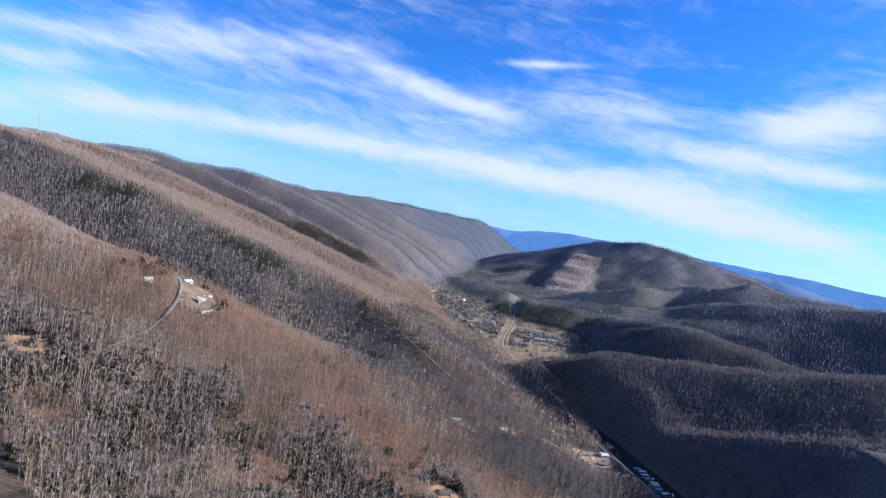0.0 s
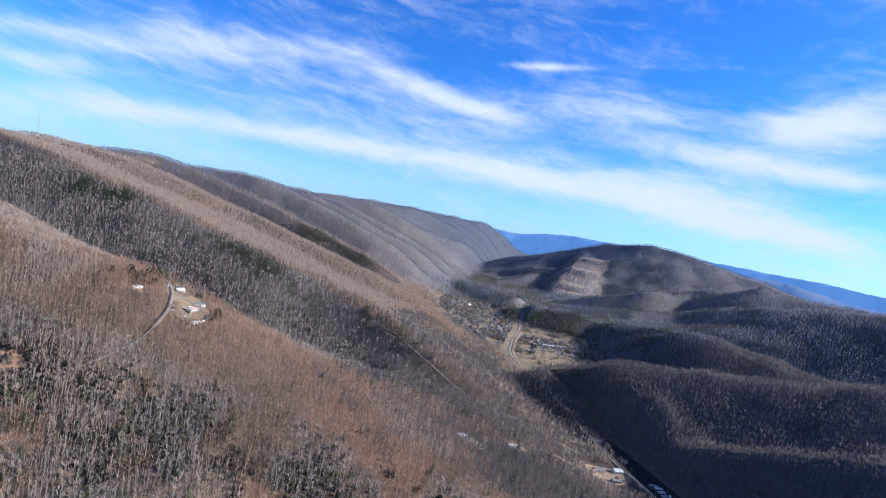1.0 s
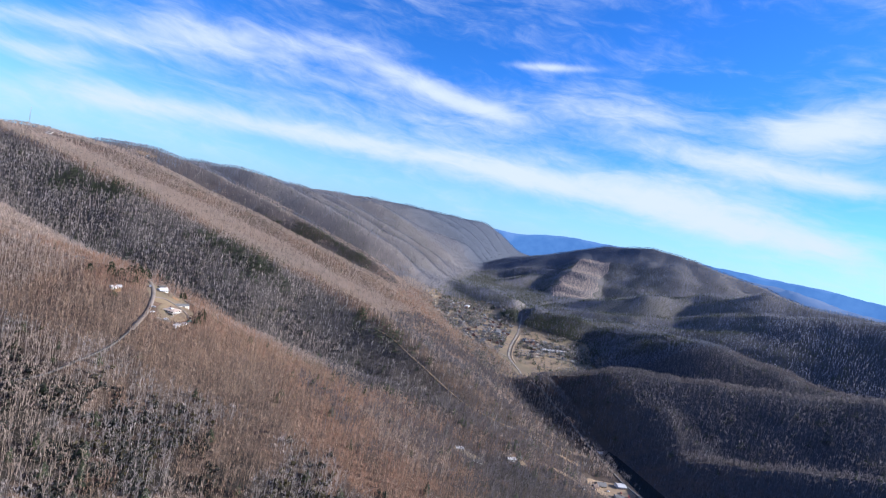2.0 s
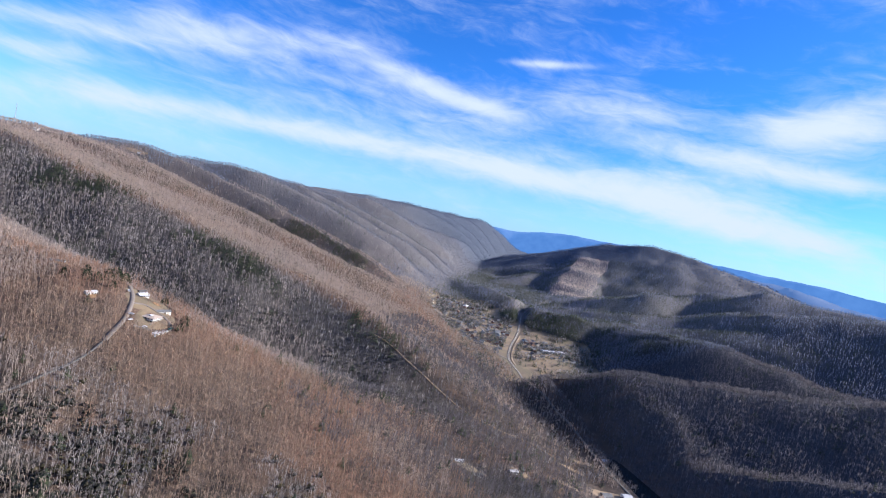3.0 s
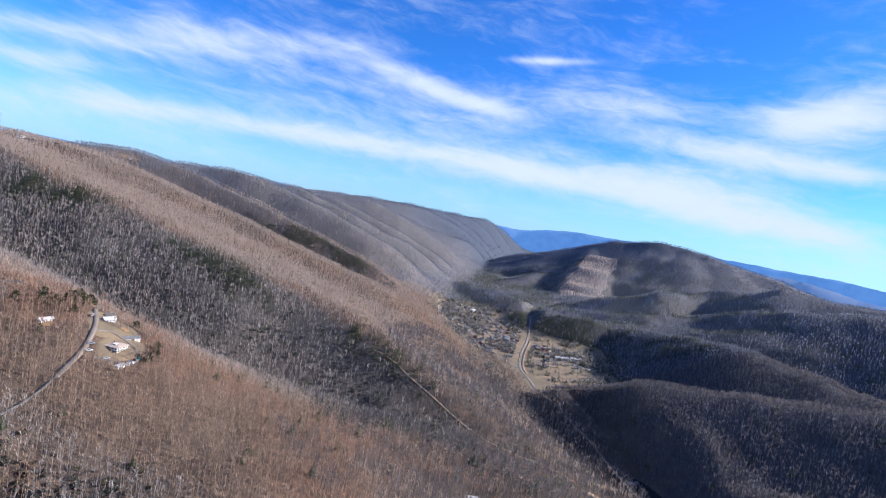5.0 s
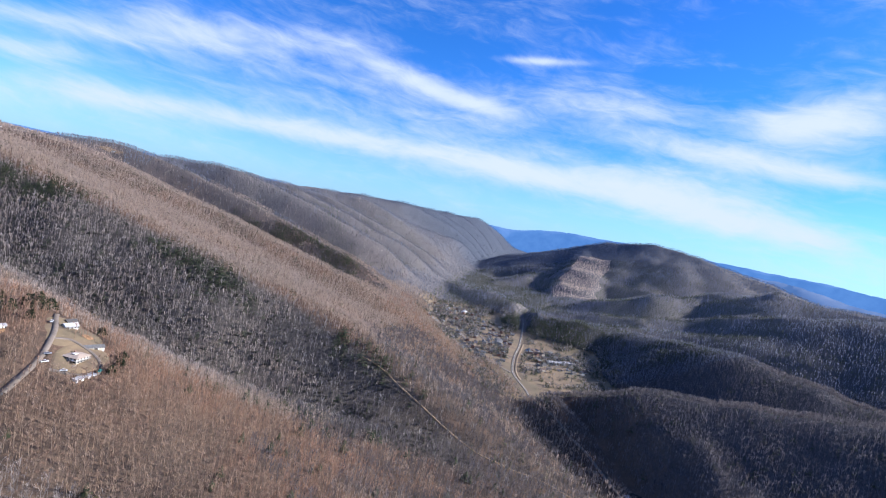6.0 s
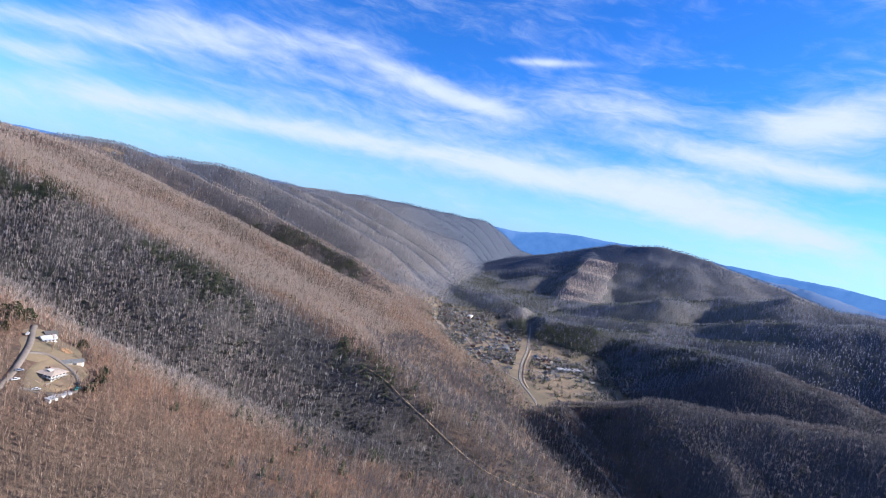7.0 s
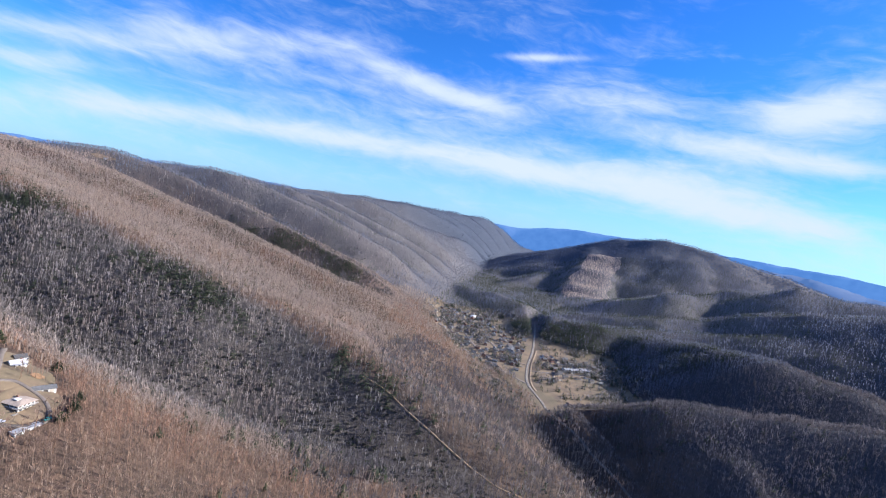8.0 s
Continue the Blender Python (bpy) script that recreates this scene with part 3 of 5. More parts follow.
def open_land(x, y):
    """Where no wood stands: water, roads, the town and its fields, the yards on the hill."""
    shut = np.abs(x - river_line(y)) < river_half(y) + np.where(y > 700, 1.0, 4.0)
    shut &= y < 1000
    flat = (height(x, y) - floor_level(y) < 9 + 3 * value_noise(x / 40, y / 40)) & (y > 1040) & (y < 1700)
    flat |= (y > 1200) & (y < 1640) & (x > foot_left(y) - 42 + 50 * value_noise(x / 30 + 9, y / 30)) & (x < foot_left(y) + 5)
    flat &= x > foot_left(y) - 30 + 60 * value_noise(x / 35 + 9, y / 35)
    flat &= (x > highway_line(y) - 22 + 14 * value_noise(x / 30, y / 30)) | (y > 1185 + 50 * value_noise(x / 50, y / 50))
    shut |= flat
    shut |= (np.abs(x - highway_line(y)) < np.where(y > 1370, 9, 16)) & (y > 1020) & (y < 1660)
    shut |= ((x + 243) / 16) ** 2 + ((y - 523) / 27) ** 2 < 1
    shut |= (((x + 264) / 21) ** 2 + ((y - 543) / 22) ** 2 < 1) & (value_noise(x / 7, y / 7) > -0.22)
    shut |= ((x + 282) / 14) ** 2 + ((y - 558) / 15) ** 2 < 1
    shut |= ((x + 298) / 9) ** 2 + ((y - 515) / 8) ** 2 < 1
    shut |= (((x + 304) / 19) ** 2 + ((y - 377) / 11) ** 2 < 1) & (value_noise(x / 5, y / 5) > -0.2)
    shut |= ((x - 275) / 46) ** 2 + ((y - 650) / 36) ** 2 < 1
    shut |= ((x - 322) / 20) ** 2 + ((y - 615) / 60) ** 2 < 1
    shut |= (np.abs(x - river_line(y) + 38) < 24) & (y > 520) & (y < 820) & (value_noise(x / 26 + 4, y / 38) + 0.5 * value_noise(x / 9, y / 9) > 0.12)
    shut |= ((x - 48) / 16) ** 2 + ((y - 392) / 12) ** 2 < 1
    for cx, cy, rx, ry in ((74, 572, 24, 10), (134, 606, 18, 9), (228, 700, 20, 5), (250, 740, 22, 5), (205, 640, 16, 6)):
        shut |= (((x - cx) / rx) ** 2 + ((y - cy) / ry) ** 2 < 1) & (value_noise(x / 6, y / 6) > -0.25)
    for line, half in OPEN_LINES:
        for (x0, y0), (x1, y1) in zip(line, line[1:]):
            dx, dy = x1 - x0, y1 - y0
            f = np.clip(((x - x0) * dx + (y - y0) * dy) / (dx * dx + dy * dy), 0, 1)
            shut |= np.hypot(x - x0 - f * dx, y - y0 - f * dy) < half
    return shut


HILL_ROAD = [(-296, 566), (-289, 556), (-277, 541), (-265, 521), (-258, 505), (-253, 487), (-249, 469), (-248, 452), (-249, 435), (-251, 419), (-256, 397), (-270, 379), (-288, 364), (-312, 345), (-340, 335)]
TRACK = [(-71, 776), (-42, 766), (-9, 746), (27, 733), (62, 721), (91, 708), (124, 711), (161, 719), (205, 712)]
BANK_ROAD = [(345, 480), (322, 560), (308, 625), (298, 680), (284, 750), (262, 830), (240, 895), (222, 960), (216, 1040)]
OPEN_LINES = [(HILL_ROAD[:8], 3.6), (HILL_ROAD[7:], 0.8), (TRACK, 1.2), (BANK_ROAD, 0.3)]


def plant(rng, near, far, gap, left=-52.0, right=50.0):
    """Spots for trees between two distances from the mouth of the valley, on a shaken grid."""
    lim = far * 1.02
    gx, gy = np.meshgrid(np.arange(-lim, lim, gap), np.arange(min(150, 100 - near * 0.3) if near else -90, lim + 110, gap))
    x = gx.ravel() + rng.uniform(-0.5, 0.5, gx.size) * gap
    y = gy.ravel() + rng.uniform(-0.5, 0.5, gx.size) * gap
    d, a = np.hypot(x, y - 100), np.degrees(np.arctan2(x, y - 100))
    keep = (d >= near) & (d < far) & (a > left) & (a < right)
    x, y = x[keep], y[keep]
    keep = ~open_land(x, y) & (slope_share(x, y) < 1.06)
    return np.stack([x[keep], y[keep]], -1)


def cove_edge(x):
    """Where the dark woods of the second spur end, along its crest."""
    return knots(x, (-1500, 843), (-260, 843), (-109, 835), (-42, 818), (-9, 803), (27, 790), (62, 768), (91, 742), (130, 735), (600, 735))


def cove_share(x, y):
    """How thickly dark laurel is added under the trees to imitate shade, on the near side of each spur."""
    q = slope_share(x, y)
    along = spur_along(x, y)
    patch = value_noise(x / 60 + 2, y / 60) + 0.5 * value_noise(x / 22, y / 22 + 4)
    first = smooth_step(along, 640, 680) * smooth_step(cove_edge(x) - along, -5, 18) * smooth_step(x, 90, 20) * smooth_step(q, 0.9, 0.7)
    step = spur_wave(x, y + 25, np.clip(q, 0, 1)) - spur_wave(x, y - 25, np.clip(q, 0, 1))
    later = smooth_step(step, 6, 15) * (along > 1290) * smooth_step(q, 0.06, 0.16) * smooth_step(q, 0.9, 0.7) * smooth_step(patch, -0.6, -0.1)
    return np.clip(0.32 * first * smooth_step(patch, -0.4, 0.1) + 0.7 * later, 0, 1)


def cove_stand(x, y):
    """The stands whose bark is darkened for shade, mostly on the near flank of each spur."""
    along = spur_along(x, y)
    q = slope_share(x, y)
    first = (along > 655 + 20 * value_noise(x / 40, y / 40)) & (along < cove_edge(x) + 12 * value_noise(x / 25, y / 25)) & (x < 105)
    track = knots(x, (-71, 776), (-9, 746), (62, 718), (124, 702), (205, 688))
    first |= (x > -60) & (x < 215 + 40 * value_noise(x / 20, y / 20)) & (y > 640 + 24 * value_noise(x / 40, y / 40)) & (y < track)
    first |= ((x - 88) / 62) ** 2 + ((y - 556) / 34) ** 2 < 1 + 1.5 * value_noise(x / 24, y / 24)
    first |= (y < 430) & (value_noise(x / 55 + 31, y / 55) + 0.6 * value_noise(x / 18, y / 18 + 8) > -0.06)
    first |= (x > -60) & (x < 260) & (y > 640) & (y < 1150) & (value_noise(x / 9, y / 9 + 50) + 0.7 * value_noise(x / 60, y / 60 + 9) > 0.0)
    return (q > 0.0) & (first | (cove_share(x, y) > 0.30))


def pale_stand(x, y):
    """Where grey-barked cove hardwoods stand instead of reddish oaks."""
    q = slope_share(x, y)
    return (q < -0.02) | ((y > 590) & (value_noise(x / 3, y / 3) > -0.02)) | ((y > 590) & (x < -60 + 160 * value_noise(x / 50, y / 50 + 7))) | ((x > 120) & (y > 590) & (y < 1000) & (value_noise(x / 50, y / 50 + 3) > -0.1)) | ((q > 0.0) & (value_noise(x / 130 + 5, y / 130) + 0.5 * value_noise(x / 40, y / 40) > 0.14 - 0.22 * smooth_step(y, 450, 330)))


def sunlit_stand(x, y):
    """The woods on the sunny back of the spur across the valley, with the sunlight put into their tan colour."""
    middle = knots(y, (2200, 610), (2400, 672), (2650, 782), (2900, 897), (3230, 1010))
    return (y > 2215) & (y < 3230) & (np.abs(x - middle - 8 + 40 * value_noise(x / 90, y / 90)) < 92)


def make_woods():
    rng = np.random.default_rng(5)
    bands = [
        ("hillside", 180, 570, 3.7, BARK, dict(nodes=3, sprays=7, forks=2, trunk=0.21, width=0.36), dict(rings=6, blades=5), "grey leafless trees on the near hillside above brown leaf litter"),
        ("valley", 570, 1500, 4.6, BARK, dict(sprays=9, width=0.72, stem=0.30), dict(rings=3, blades=3), "grey leafless forest on the spurs along the valley"),
        ("mountain", 1500, 2900, 7.2, HAZY_FAR_BARK, dict(sprays=4, width=2.6, broad=1.2, stem=0.5), dict(rings=2, blades=2, full=1.9), "leafless forest covering the distant mountain slopes"),
    ]
    for place_name, near, far, gap, bark, bare, pine, label in bands:
        spots = plant(rng, near, far, gap)
        green = (rng.random(len(spots)) < evergreen_share(spots[:, 0], spots[:, 1])) & ~sunlit_stand(spots[:, 0], spots[:, 1])
        kinds = [(bare_tree if "forks" in bare else vase_tree)(rng, **bare) for _ in range(6)]
        pale = pale_stand(spots[:, 0], spots[:, 1]) if bark is BARK else (slope_share(spots[:, 0], spots[:, 1]) > 0.04) & (spots[:, 1] < 1600 + 400 * value_noise(spots[:, 0] / 200, spots[:, 1] / 200))
        tan = sunlit_stand(spots[:, 0], spots[:, 1])
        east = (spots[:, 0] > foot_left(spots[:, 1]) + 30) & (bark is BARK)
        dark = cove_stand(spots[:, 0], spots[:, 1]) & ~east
        back = spots[:, 1] > 1150
        x, y = spots.T
        low = (((x - 178) / 112) ** 2 + ((y - 522) / 62) ** 2 < 1 + 1.4 * value_noise(x / 26, y / 26)) & ~green
        low |= (x > 60) & (x < 330) & (y > 560) & (y < 1000) & (value_noise(x / 12 + 3, y / 12) + 0.7 * value_noise(x / 45 + 3, y / 45) > 0.28) & ~green
        lower = (x > -170 + 200 * value_noise(x / 60, y / 60)) & (y > 450)          # the foot of the cove, where shade is painted in with still darker bark
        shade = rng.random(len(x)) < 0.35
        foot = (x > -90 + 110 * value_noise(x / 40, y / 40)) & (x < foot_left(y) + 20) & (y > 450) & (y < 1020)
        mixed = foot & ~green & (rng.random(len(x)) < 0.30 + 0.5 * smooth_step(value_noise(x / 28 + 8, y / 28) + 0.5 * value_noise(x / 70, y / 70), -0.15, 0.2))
        deep = dark & (y > 950) & (x < foot_left(y)) & (rng.random(len(x)) < 0.8)          # shade of the near-facing flanks up the valley put into darker bark
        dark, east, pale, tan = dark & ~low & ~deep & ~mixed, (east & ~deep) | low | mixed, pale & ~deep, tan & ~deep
        for chosen, wood in ((~green & ~pale & ~east & ~dark & ~tan & ~deep, bark), (tan & ~east, SUNLIT_BARK), (~green & pale & ~east & ~dark, PALE_BARK), (~green & dark & ~lower, COVE_BARK), (~green & ((east & ~back) | deep | (dark & lower & shade)), SHADED_BARK), (~green & dark & lower & ~shade, RAVINE_BARK), (~green & east & back, HAZY_HILL_BARK)):
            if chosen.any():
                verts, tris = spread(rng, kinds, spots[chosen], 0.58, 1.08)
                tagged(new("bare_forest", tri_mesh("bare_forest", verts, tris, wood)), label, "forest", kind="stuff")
        kinds = [pine_tree(rng, **pine) for _ in range(4)]
        verts, tris = spread(rng, kinds, spots[green], 0.5, 1.0)
        tagged(new("pine_wood", tri_mesh("pine_wood", verts, tris, NEEDLES)), "dark green pines scattered among the leafless trees", "forest", kind="stuff")
    # the slope under the flight path, and the farthest woods
    spots = plant(rng, 0, 180, 6.0, -180.0, 180.0)
    verts, tris = spread(rng, [bare_tree(rng, 3, 7, 1, 0.22, 0.9) for _ in range(4)], spots, 0.65, 1.15)
    tagged(new("bare_forest", tri_mesh("bare_forest", verts, tris, BARK)), "leafless trees on the slope at the mouth of the valley", "forest", kind="stuff")
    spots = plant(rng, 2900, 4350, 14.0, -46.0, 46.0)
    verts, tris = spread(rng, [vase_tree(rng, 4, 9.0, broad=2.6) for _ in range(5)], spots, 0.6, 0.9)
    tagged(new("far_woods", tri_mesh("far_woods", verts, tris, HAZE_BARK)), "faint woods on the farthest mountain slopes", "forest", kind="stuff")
    # dark laurel added to imitate shade in the coves, and olive brush on the open foreground slope
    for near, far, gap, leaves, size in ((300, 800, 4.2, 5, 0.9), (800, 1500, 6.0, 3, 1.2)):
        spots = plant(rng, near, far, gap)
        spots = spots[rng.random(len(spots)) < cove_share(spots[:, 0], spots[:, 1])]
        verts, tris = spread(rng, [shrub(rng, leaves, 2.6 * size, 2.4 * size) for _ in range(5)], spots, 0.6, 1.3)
        tagged(new("laurel_thicket", tri_mesh("laurel_thicket", verts, tris, LAUREL)), "dark laurel added for shade under the trees of a cove", "shrubs", kind="stuff")
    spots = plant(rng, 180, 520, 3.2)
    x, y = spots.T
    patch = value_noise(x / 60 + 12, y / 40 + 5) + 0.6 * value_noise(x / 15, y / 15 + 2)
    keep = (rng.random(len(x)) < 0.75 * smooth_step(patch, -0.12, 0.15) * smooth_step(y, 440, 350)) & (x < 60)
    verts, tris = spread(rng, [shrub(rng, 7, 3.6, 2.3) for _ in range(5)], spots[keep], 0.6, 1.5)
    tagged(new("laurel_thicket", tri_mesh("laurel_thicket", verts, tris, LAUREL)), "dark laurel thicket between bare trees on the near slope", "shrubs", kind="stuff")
    patch = value_noise(x / 55 + 31, y / 55) + 0.6 * value_noise(x / 18, y / 18 + 8)
    keep = (rng.random(len(x)) < 0.8 * smooth_step(patch, -0.02, 0.22) * smooth_step(y, 450, 330)) & (x < 120)
    verts, tris = spread(rng, [shrub(rng, 7, 3.2, 2.0) for _ in range(5)], spots[keep], 0.5, 1.4)
    tagged(new("olive_brush", tri_mesh("olive_brush", verts, tris, BRUSH)), "olive green brush between bare trees on the slope", "shrubs", kind="stuff")


make_woods()


# ---- roads, water and fields ----
ASPHALT = plain("worn_asphalt", (0.105, 0.097, 0.088), 0.9, vary=0.3, scale=0.15)
STREET = plain("pale_street_asphalt", (0.150, 0.122, 0.100), 0.9, vary=0.3, scale=0.1)
DIRT = plain("tan_dirt", (0.216, 0.150, 0.090), 0.95, vary=0.3, scale=0.12)
CLAY = plain("orange_clay", (0.294, 0.168, 0.081), 0.95, vary=0.35, scale=0.15, relief=0.4)
CONCRETE = plain("weathered_concrete", (0.225, 0.205, 0.18), 0.85, vary=0.2, scale=0.5)
PAINT_LINE = plain("road_paint", (0.432, 0.408, 0.300), 0.7, vary=0.15, scale=1.0)


def grass_look(n, b):
    at = place(n)
    wide, mid, fine = n.noise(at, 0.013, 3.0), n.noise(at, 0.06, 5.0, 0.6), n.noise(at, 0.5, 4.0, 0.7)
    colour = n.mix(n.range(wide, 0.40, 0.60), (0.215, 0.150, 0.086), (0.140, 0.110, 0.062))
    colour = n.mix(n.range(mid, 0.40, 0.72), colour, (0.130, 0.092, 0.062))
    colour = n.mix(n.range(fine, 0.5, 0.8), colour, (0.235, 0.170, 0.102))
    n.link(colour, b.inputs["Base Color"])
    b.inputs["Roughness"].default_value = 0.95
    bump(n, b, fine, 0.5, 0.3)


def water_look(n, b):
    at = place(n)
    n.put(b.inputs["Base Color"], (0.012, 0.020, 0.024, 1))
    b.inputs["Roughness"].default_value = 0.08
    bump(n, b, n.noise(at, 0.6, 3.0), 0.05, 0.2)


STRAW = surface("straw_grass", grass_look)
WATER = surface("river_water", water_look)


def smooth_line(points, step):
    """A finer line through corner points."""
    p = np.array(points, float)
    d = np.concatenate([[0], np.hypot(*np.diff(p, axis=0).T).cumsum()])
    t = np.arange(0, d[-1] + step, step)
    return np.stack([knots(t, *zip(d, p[:, 0])), knots(t, *zip(d, p[:, 1]))], -1)


def strip(name, points, half, material, lift=0.5, step=6.0, across=3):
    """A band draped over the ground along a line."""
    line = smooth_line(points, step)
    way = np.gradient(line, axis=0)
    way /= np.maximum(np.hypot(*way.T), 1e-6)[:, None]
    side = np.stack([way[:, 1], -way[:, 0]], -1)
    cols = np.linspace(-1, 1, across)
    spots = line[:, None, :] + side[:, None, :] * (cols * half)[None, :, None]
    z = height(spots[..., 0], spots[..., 1])
    z = z * 0.3 + height(line[:, 0], line[:, 1])[:, None] * 0.7 + lift
    top = np.concatenate([spots, z[..., None]], -1).reshape(-1, 3)
    n = len(line)
    faces = [[i * across + j, i * across + j + 1, (i + 1) * across + j + 1, (i + 1) * across + j] for i in range(n - 1) for j in range(across - 1)]
    low = top.copy()
    low[:, 2] -= 1.6
    rim = len(top)
    for i in range(n - 1):
        for j, flip in ((0, False), (across - 1, True)):
            q = [i * across + j, (i + 1) * across + j, (i + 1) * across + j + rim, i * across + j + rim]
            faces.append(q[::-1] if flip else q)
    return mesh_object(name, np.concatenate([top, low]).tolist(), faces, material)


def patch(name, x0, y0, rx, ry, material, lift=0.35, seed=0.0, gap=3.0):
    """An open plot draped over the ground, with an uneven edge."""
    rings, spokes = max(4, int(max(rx, ry) / gap)), 40
    verts, faces = [(x0, y0)], []
    for i in range(1, rings + 1):
        for k in range(spokes):
            a = 6.2832 * k / spokes
            f = i / rings * (1 + 0.35 * float(value_noise(np.array(math.cos(a) * 1.3 + seed), np.array(math.sin(a) * 1.3 + seed))))
            verts.append((x0 + rx * f * math.cos(a), y0 + ry * f * math.sin(a)))
    v = np.array(verts)
    z = height(v[:, 0], v[:, 1]) + lift
    z[-spokes:] -= 0.8
    faces = [[0, 1 + k, 1 + (k + 1) % spokes] for k in range(spokes)]
    for i in range(rings - 1):
        for k in range(spokes):
            a, b = 1 + i * spokes + k, 1 + i * spokes + (k + 1) % spokes
            faces.append([a, a + spokes, b + spokes, b])
    return mesh_object(name, np.column_stack([v, z]).tolist(), faces, material)


def make_roads():
    ys = np.arange(1030, 1660, 20.0)
    highway = [(float(highway_line(y)), float(y)) for y in ys]
    tagged(strip("road", highway, 2.8, STREET, 0.5, across=5), "grey highway running up the valley into a cutting", "road", kind="structure")
    for off in (-0.2, 0.2):
        tagged(strip("road_marking", [(x + off, y) for x, y in highway[:30]], 0.12, PAINT_LINE, 0.56), "yellow centre line of the highway", "road marking", kind="structure")
    tagged(strip("road", [(x + 7.5, y) for x, y in highway[4:18]], 2.6, DIRT, 0.42), "bare tan verge beside the highway", "verge", kind="structure")
    tagged(strip("road", HILL_ROAD[:7], 2.0, STREET, 0.7, step=4.0), "pale narrow road climbing the wooded spur", "road", kind="structure")
    tagged(strip("road", HILL_ROAD[6:], 0.9, ASPHALT, 0.6, step=4.0), "narrow grey lane winding down through the trees", "road", kind="structure")
    tagged(strip("dirt_track", TRACK, 0.8, DIRT, 0.7, step=4.0), "tan dirt track along the crest of a spur", "track", kind="structure")
    tagged(strip("road", BANK_ROAD, 1.7, ASPHALT, 0.6), "pale road along the river bank", "road", kind="structure")
    drive = [(-268, 527), (-260, 535), (-250, 535), (-239, 533), (-230, 527), (-225, 519), (-229, 511), (-238, 505), (-247, 501)]
    tagged(strip("driveway", drive, 1.2, STREET, 0.75, step=3.0), "curved pale driveway round the lawn", "driveway", kind="structure")
    streets = [
        [(100, 1195), (80, 1300), (58, 1400), (40, 1500), (30, 1600)],
        [(196, 1140), (160, 1180), (128, 1250), (105, 1330), (88, 1420), (72, 1520), (62, 1620)],
        [(205, 1230), (172, 1290), (150, 1370), (132, 1460), (120, 1560), (112, 1640)],
        [(215, 1330), (196, 1390), (182, 1460), (172, 1540)],
        [(62, 1345), (110, 1352), (160, 1360), (205, 1385)],
        [(72, 1270), (120, 1262), (165, 1262), (215, 1250)],
        [(45, 1455), (90, 1462), (135, 1470), (185, 1478)],
        [(30, 1560), (75, 1560), (120, 1570), (165, 1590)],
        [(215, 1215), (255, 1222), (300, 1232), (350, 1250), (395, 1280)],
        [(262, 1190), (272, 1240), (290, 1290), (320, 1330)],
        [(220, 1150), (240, 1180), (262, 1192), (280, 1186)],
        [(120, 1130), (135, 1100), (165, 1070), (200, 1040)],
    ]
    for line in streets:
        tagged(strip("street", line, 3.0, STREET, 0.45, step=10.0), "pale street between the houses of the town", "street", kind="structure")


def make_water():
    ys = np.arange(-1500, 1060, 15.0)
    x, h = river_line(ys), river_half(ys) + 7
    lev = np.minimum(floor_level(ys) - 4.0, 2.0)
    verts, faces = [], []
    for i in range(len(ys)):
        for f in (-1, -0.3, 0.3, 1):
            verts.append((float(x[i] + f * h[i]), float(ys[i]), float(lev[i])))
    faces = [[i * 4 + j, i * 4 + j + 1, i * 4 + j + 5, i * 4 + j + 4] for i in range(len(ys) - 1) for j in range(3)]
    tagged(mesh_object("water", verts, faces, WATER), "dark river in the shade of the hills", "river", kind="structure")


